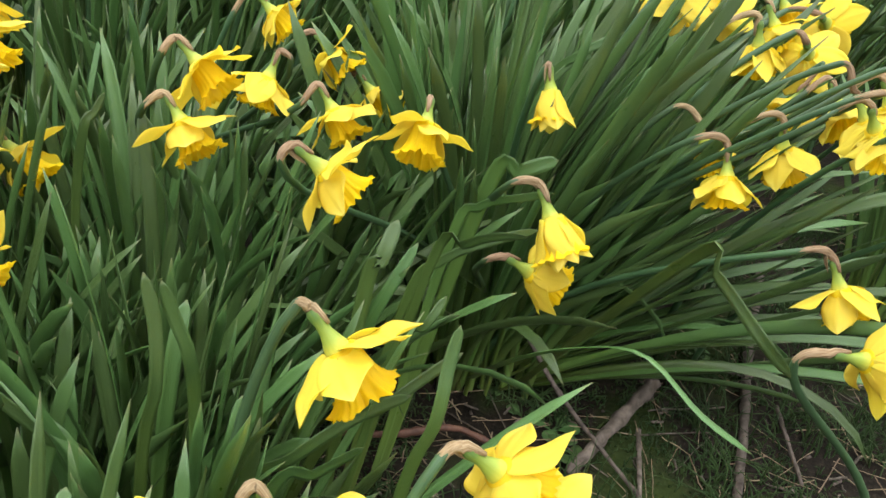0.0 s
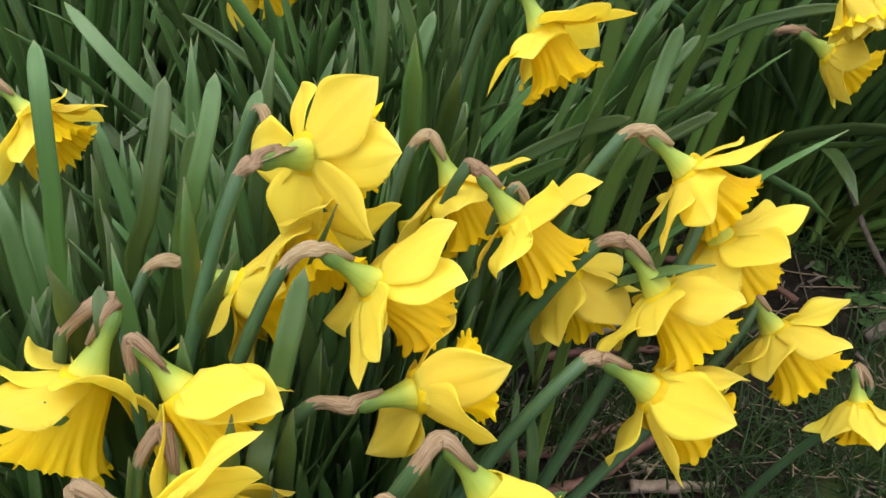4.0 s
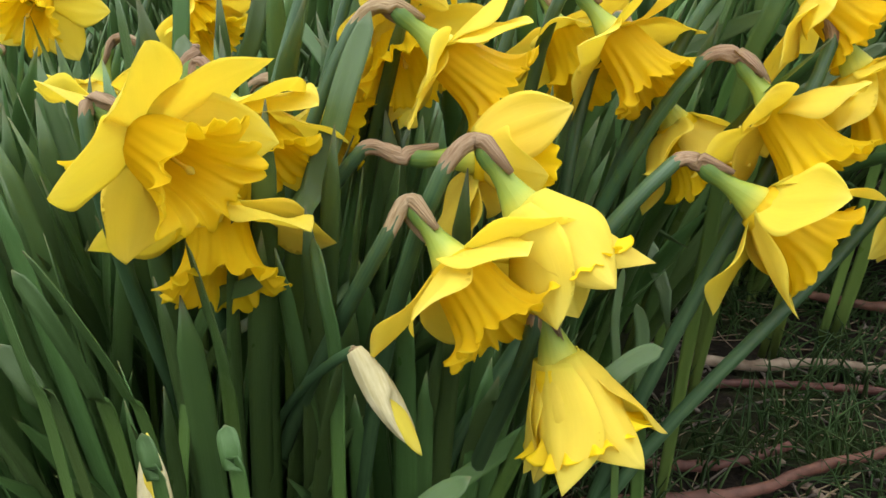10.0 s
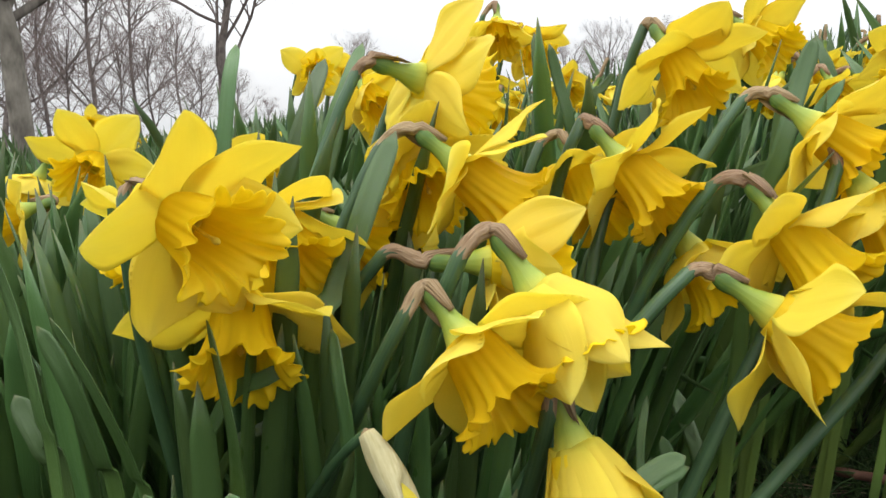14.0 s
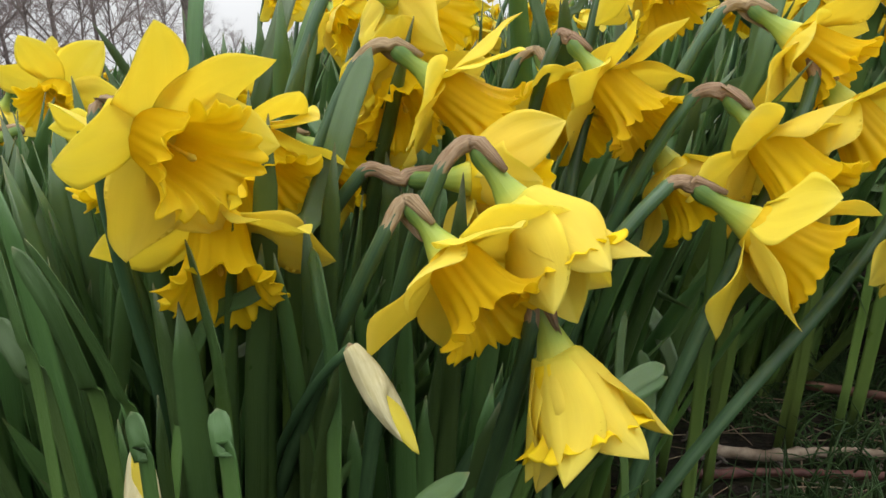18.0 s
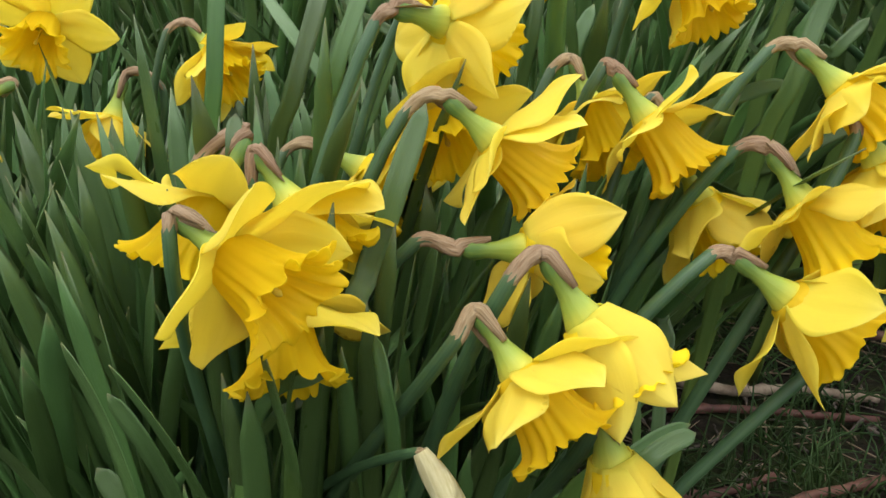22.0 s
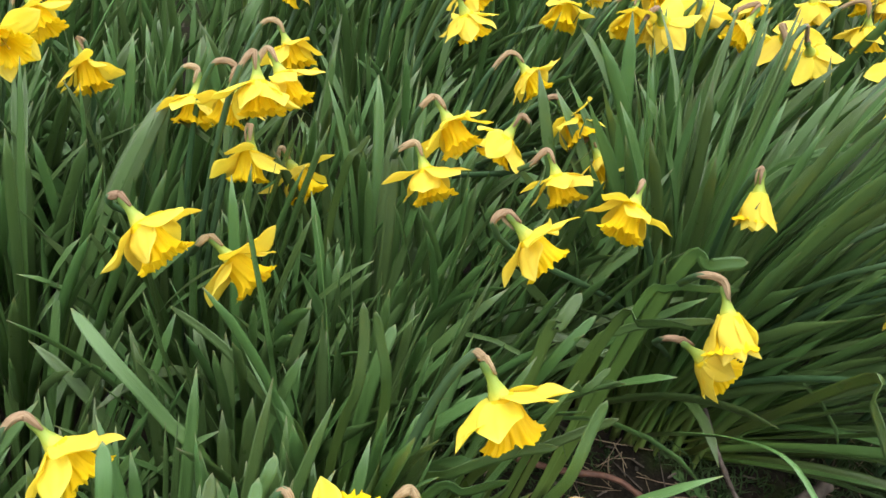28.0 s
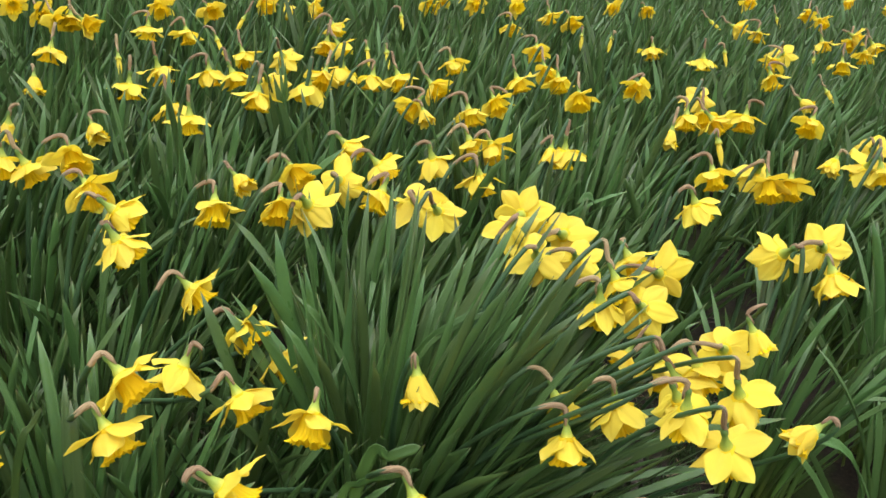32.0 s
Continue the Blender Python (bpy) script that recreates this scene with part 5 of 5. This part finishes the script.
daffodil((-0.318, 2.994, 0.737), -35, -31, (-0.364, 3.026, 0.775), (-0.396, 3.061), 1.10, "open")
daffodil((-0.158, 3.009, 0.746), -13, -34, (-0.210, 3.021, 0.786), (-0.300, 2.997), 1.10, "open")
daffodil((0.440, 3.338, 0.804), -61, -27, (0.412, 3.389, 0.839), (0.366, 3.377), 1.10, "open")
daffodil((0.596, 3.352, 0.811), -51, -16, (0.557, 3.401, 0.837), (0.535, 3.447), 1.10, "open")
daffodil((1.032, 3.577, 0.847), -60, -27, (1.003, 3.628, 0.882), (0.917, 3.601), 1.10, "open")
daffodil((-0.923, 2.635, 0.665), -48, -26, (-0.962, 2.679, 0.700), (-0.997, 2.712), 1.10, "open")
daffodil((-1.035, 2.718, 0.671), -54, -15, (-1.072, 2.769, 0.696), (-1.167, 2.757), 1.10, "open")
daffodil((1.395, 3.363, 0.841), -41, -30, (1.354, 3.399, 0.876), (1.326, 3.411), 1.00, "bud")
daffodil((1.464, 3.298, 0.838), -37, -18, (1.414, 3.335, 0.865), (1.322, 3.345), 1.10, "open")
daffodil((1.777, 3.620, 0.874), -41, -60, (1.753, 3.641, 0.927), (1.664, 3.657), 1.00, "bud")
daffodil((0.262, 3.252, 0.789), -56, -40, (0.234, 3.294, 0.833), (0.187, 3.327), 1.10, "open")
daffodil((2.668, 4.751, 0.972), -55, -20, (2.633, 4.802, 1.001), (2.560, 4.821), 1.10, "open")
daffodil((1.852, 4.157, 0.916), -60, -16, (1.820, 4.211, 0.942), (1.772, 4.169), 1.10, "open")
daffodil((-0.856, 2.578, 0.662), -37, -29, (-0.902, 2.613, 0.698), (-0.970, 2.588), 1.10, "open")
daffodil((1.241, 2.197, 0.717), -53, -27, (1.209, 2.240, 0.749), (1.117, 2.260), 0.88, "bell")
daffodil((1.367, 2.309, 0.736), -71, -35, (1.350, 2.357, 0.775), (1.290, 2.307), 1.00, "bud")
# the low bed
daffodil((-0.395, 0.181, 0.347), -92, -16, (-0.400, 0.201, 0.346), (-0.488, 0.213), 1.00, "open")
daffodil((-0.776, 0.349, 0.360), -124, -63, (-0.760, 0.373, 0.415), (-0.830, 0.324), 1.00, "open")
daffodil((-0.604, 1.221, 0.487), -124, -63, (-0.588, 1.245, 0.541), (-0.667, 1.198), 1.00, "open")
daffodil((-0.624, 1.343, 0.500), -124, -63, (-0.608, 1.367, 0.554), (-0.666, 1.331), 1.00, "open")
daffodil((0.034, 0.144, 0.277), 4, -47, (0.021, 0.143, 0.289), (-0.163, 0.208), 0.58, "wrapped")
daffodil((-0.008, 0.074, 0.243), 150, 72, (-0.004, 0.078, 0.213), (0.002, 0.104), 0.60, "wrapped")
daffodil((0.436, 0.719, 0.392), -43, -58, (0.390, 0.733, 0.418), (0.134, 0.964), 1.00, "open")
daffodil((0.412, 0.604, 0.384), 3, -7, (0.351, 0.599, 0.376), (0.581, 0.703), 1.05, "open")


# scattered over the far part of the bed
far_rng = np.random.default_rng(77)
for _ in range(70):
    q, d = far_rng.uniform(0.55, 2.75), far_rng.uniform(2.2, 6.5) ** 1.0
    x, y = 0.2 + math.cos(q) * d, math.sin(q) * d
    if y < 3.0 and x > -1.0:
        continue
    z = ground_at(x, y) + far_rng.uniform(0.37, 0.47)
    yaw, pitch = far_rng.uniform(-110, 40), far_rng.uniform(-50, -5)
    daffodil((x, y, z), yaw, pitch, (x - 0.045 * math.cos(radians(yaw)), y - 0.045 * math.sin(radians(yaw)), z + 0.012), (x - 0.05, y + 0.03), far_rng.uniform(0.9, 1.1), far_rng.choice(["open", "open", "fwd"]))


# ---- sticks and litter on the soil ----
stick([(0.370, 0.922, 0.122), (0.311, 0.861, 0.088), (0.249, 0.790, 0.065)], 0.0095, "bark", "short broken branch with pale grey bark on soil")
stick([(0.615, 1.253, 0.149), (0.540, 1.046, 0.110), (0.497, 0.910, 0.089), (0.450, 0.774, 0.069)], 0.0075, "bark", "long brown stick lying on dark soil")
stick([(0.159, 0.954, 0.206), (0.191, 0.930, 0.166), (0.234, 0.878, 0.122), (0.287, 0.822, 0.086), (0.334, 0.763, 0.062)], 0.0032, "bark", "thin grey dead stem leaning over soil")
stick([(-0.458, 0.896, 0.069), (-0.367, 0.876, 0.075), (-0.277, 0.850, 0.076), (-0.142, 0.821, 0.071)], 0.0034, "red", "thin red-brown twig under daffodil leaves")
stick([(-0.034, 0.809, 0.073), (0.040, 0.812, 0.078), (0.107, 0.825, 0.086), (0.177, 0.809, 0.073)], 0.0048, "red", "red-brown woody shoot on the soil")
stick([(-0.060, 1.022, 0.105), (0.027, 0.997, 0.110), (0.098, 0.971, 0.105), (0.172, 0.967, 0.096)], 0.0022, "red", "thin dark red twig among stalks")
stick([(-0.090, 0.344, 0.036), (-0.036, 0.408, 0.039), (0.052, 0.489, 0.046), (0.078, 0.538, 0.051), (0.128, 0.612, 0.055)], 0.0052, "red", "knobbly red-brown branch lying on soil")
stick([(-0.071, 0.656, 0.046), (-0.019, 0.672, 0.049), (0.030, 0.707, 0.054), (0.093, 0.739, 0.055)], 0.0055, "pale", "pale peeled stick lying on soil")
stick([(-0.060, 0.609, 0.042), (0.009, 0.656, 0.047), (0.103, 0.705, 0.053)], 0.0042, "red", "straight red-brown stick lying on soil")
stick([(0.030, 0.565, 0.037), (0.057, 0.555, 0.038)], 0.0035, "pale", "short pale splinter of wood on soil")
stick([(0.077, 0.541, 0.037), (0.096, 0.532, 0.036)], 0.0035, "pale", "short pale splinter of wood on soil")
stick([(0.084, 0.506, 0.038), (0.151, 0.539, 0.040)], 0.0060, "pale", "pale brown dead stalk on soil")
stick([(0.543, 0.927, 0.101), (0.541, 0.854, 0.086), (0.540, 0.804, 0.076)], 0.0030, "bark", "thin brown twig on dark soil")
stick([(0.350, 0.877, 0.076), (0.332, 0.763, 0.062)], 0.0035, "bark", "thin brown twig on dark soil")
stick([(-0.112, 1.107, 0.172), (-0.021, 1.032, 0.176), (0.015, 1.015, 0.127)], 0.0020, "red", "thin dark red twig among stalks")
stick([(0.006, 1.049, 0.169), (0.046, 1.060, 0.172), (0.069, 1.125, 0.212)], 0.0020, "red", "thin dark red twig among stalks")
stick([(-0.163, 0.764, 0.069), (-0.124, 0.725, 0.057), (-0.078, 0.675, 0.046)], 0.0026, "bark", "thin dark twig leaning among leaves")
stick([(-0.035, 0.479, 0.038), (0.020, 0.519, 0.039), (0.058, 0.560, 0.053)], 0.0045, "red", "red-brown branch end on soil")

# ---- grass, weeds and litter on the soil ----
litter = np.random.default_rng(33)


def soil_spot():
    while True:
        x, y = (litter.uniform(-0.25, 1.1), litter.uniform(0.25, 1.5)) if litter.random() < 0.8 else (litter.uniform(-1.9, 1.3), litter.uniform(1.3, 2.8))
        if bare_soil(x, y):
            return x, y


def grass_blade(x, y, h, bend, q):
    v = np.linspace(0, 1, 5)
    z = ground_at(x, y) + h * v - bend * h * v * v * 0.5
    line = np.stack([x + math.cos(q) * bend * h * v * v, y + math.sin(q) * bend * h * v * v, z], -1)
    return thin_sweep(line, np.array([0.0011, 0.0011, 0.0009, 0.0007, 0.0002]), 4, 0.35)


blades = []
for _ in range(1250):
    x, y = soil_spot()
    if noise.noise((x * 6, y * 6, 7.7)) < -0.1:
        continue
    for _ in range(7):
        blades.append(grass_blade(x + litter.normal(0, 0.012), y + litter.normal(0, 0.012), litter.uniform(0.02, 0.075), litter.uniform(0.2, 1.3), litter.uniform(0, 6.28)))
tagged(new("grass", join_grids("grass", blades, GRASS)), "sparse thin green grass on dark soil", "grass", kind="stuff")
moss = []
for _ in range(2200):
    x, y = soil_spot()
    if noise.noise((x * 4.5, y * 4.5, 1.7)) < 0.05:
        continue
    for _ in range(9):
        moss.append(grass_blade(x + litter.normal(0, 0.01), y + litter.normal(0, 0.01), litter.uniform(0.005, 0.016), litter.uniform(0.2, 1.0), litter.uniform(0, 6.28)))
tagged(new("moss", join_grids("moss", moss, GRASS)), "low cushions of green moss on soil", "moss", kind="stuff")


def straw(x, y, length, r, q, lift):
    d = np.array([math.cos(q), math.sin(q), 0])
    n = 6
    line = np.array([[x, y, 0]]) + np.outer(np.linspace(-0.5, 0.5, n), d) * length + litter.normal(0, 0.0007, (n, 3))
    line[:, 2] = [ground_at(a, b) + 0.004 + lift * k for k, (a, b) in enumerate(line[:, :2])]
    return thin_sweep(line, np.full(n, r), 5)


for name, wood, count, lo, hi, r in (("dry_straw", DRY, 620, 0.02, 0.09, 0.0006), ("fine_twigs", WOOD["bark"], 90, 0.04, 0.14, 0.0010), ("bark_crumbs", WOOD["bark"], 500, 0.006, 0.02, 0.0016)):
    items = []
    for _ in range(count):
        x, y = soil_spot()
        items.append(straw(x, y, litter.uniform(lo, hi), r * litter.uniform(0.6, 1.4), litter.uniform(0, 6.28), litter.uniform(0, 0.002)))
    tagged(new(name, join_grids(name, items, wood)), "loose %s scattered over dark soil" % name.replace("_", " "), "litter", kind="stuff")


def weed(x, y, size, leaves):
    base = ground_at(x, y)
    thing = new("weed")
    thing.matrix_basis = pose(x, y, base)
    tagged(thing, "small green weed with rounded leaves on soil", "weed", "weeds on the soil")
    for k in range(leaves):
        q = k * 2.4 + litter.uniform(-0.4, 0.4)
        L = size * litter.uniform(0.8, 1.2)
        P = []
        s = np.linspace(-1, 1, 5)
        for v in np.linspace(0, 1, 9):
            w = L * (0.04 if v < 0.35 else 0.04 + 0.33 * math.sin(math.pi * min(1, (v - 0.35) / 0.65)) ** 0.7)
            zz = L * (0.45 * v - 0.2 * v * v) + 0.2 * w * s * s
            row = np.stack([np.full(5, L * v), s * w, zz], -1)
            P.append(np.concatenate([row, (row - (0, 0, 0.0008))[::-1]]))
        part("leaf", grid_mesh("leaf", np.array(P), WEED, u=STRAP_U), thing, Matrix.Rotation(q, 4, "Z"))


weed(0.246, 0.838, 0.030, 4)
weed(0.516, 1.192, 0.030, 5)
weed(0.642, 1.154, 0.035, 5)
weed(0.207, 0.889, 0.025, 4)
weed(0.239, 0.872, 0.030, 4)
weed(0.396, 1.126, 0.030, 5)
weed(0.465, 1.045, 0.022, 5)
weed(0.156, 0.928, 0.020, 4)
weed(0.369, 1.119, 0.030, 5)


# ---- bare trees behind ----
def grow(p, d, length, radius, level, rng, out, droop):
    n = 7 if level < 2 else (5 if level < 4 else 4)
    pts, dirn = [np.array(p, float)], unit(d)
    for _ in range(n - 1):
        dirn = unit(dirn + rng.normal(0, 0.10 + 0.03 * level, 3) + np.array([0, 0, (0.10 if level < 3 else -droop)]))
        pts.append(pts[-1] + dirn * length / (n - 1))
    pts = np.array(pts)
    out[level].append((sweep if level < 2 else thin_sweep)(pts, np.linspace(radius, radius * (0.45 if level < 3 else 0.3), n), (10, 7, 5, 3, 3)[level]))
    if level == 4:
        return
    for k in range((18, 10, 8, 6)[level]):
        f = rng.uniform(0.25 if level else 0.18, 1.0)
        i = f * (n - 1)
        a, b = int(i), min(n - 1, int(i) + 1)
        q = pts[a] + (pts[b] - pts[a]) * (i - a)
        side = unit(np.cross(dirn, rng.normal(0, 1, 3)))
        angle = rng.uniform(0.5, 1.05)
        nd = unit(pts[b] - pts[max(0, a - 1)]) * math.cos(angle) + side * math.sin(angle)
        grow(q, nd, length * rng.uniform(0.38, 0.62) * (1.15 - 0.5 * f), radius * (0.46 if level else 0.42) * (1.1 - 0.5 * f), level + 1, rng, out, droop)


def bare_tree(x, y, height, girth, seed, bark, label, droop=0.12):
    rng = np.random.default_rng(seed)
    out = [[], [], [], [], []]
    grow((0, 0, -0.2), (rng.uniform(-0.05, 0.05), rng.uniform(-0.05, 0.05), 1), height, girth, 0, rng, out, droop)
    tree = new("bare_tree")
    tree.matrix_basis = pose(x, y, ground_at(x, y))
    tagged(tree, label, "tree", "bare trees")
    part("trunk", join_grids("trunk", out[0], bark), tree)
    for P in out[1]:
        part("limb", join_grids("limb", [P], bark), tree)
    part("crown", join_grids("crown", out[2] + out[3] + out[4], TWIGS), tree, label="mass of fine bare twigs")
    return tree


bare_tree(-12.81, 4.99, 13.0, 0.17, 3, BIRCH_BARK, "bare birch tree with pale flaking bark behind the bed")
bare_tree(-21.72, 13.85, 9.0, 0.13, 5, TREE_BARK, "bare spreading tree with dark bark and fine twigs")
thicket = bare_tree(-28.76, 13.44, 7.0, 0.09, 9, TREE_BARK, "leafless grey tree in the distance")
for x, y, s, turn in ((-19.3, 7.6, 0.36, 15), (-19.9, 8.8, 0.42, 140), (-20.4, 10.0, 0.38, 260), (-20.8, 11.4, 0.40, 80), (-21.2, 12.8, 0.34, 200), (-18.6, 6.5, 0.40, 310), (-24.7, 16.6, 0.30, 50), (-33.0, 13.7, 0.90, 40), (-33.4, 17.5, 1.00, 130), (-55.7, 49.8, 1.15, 70), (-58.1, 54.7, 0.80, 200), (-39.9, 57.3, 1.00, 10), (-35.2, 55.6, 1.10, 100), (-35.7, 62.3, 1.20, 250), (-65.3, 54.0, 0.60, 160), (-55.0, 71.0, 0.70, 60), (-28.0, 10.1, 1.10, 300), (-32.5, 9.0, 1.20, 80), (-29.1, 74.4, 1.10, 20), (-35.4, 77.1, 1.00, 210), (-38.6, 22.6, 0.80, 95), (-73.0, 52.2, 0.60, 33)):
    copy_thing(thicket, pose(x, y, ground_at(x, y), 0, 0, turn) @ Matrix.Scale(s, 4))
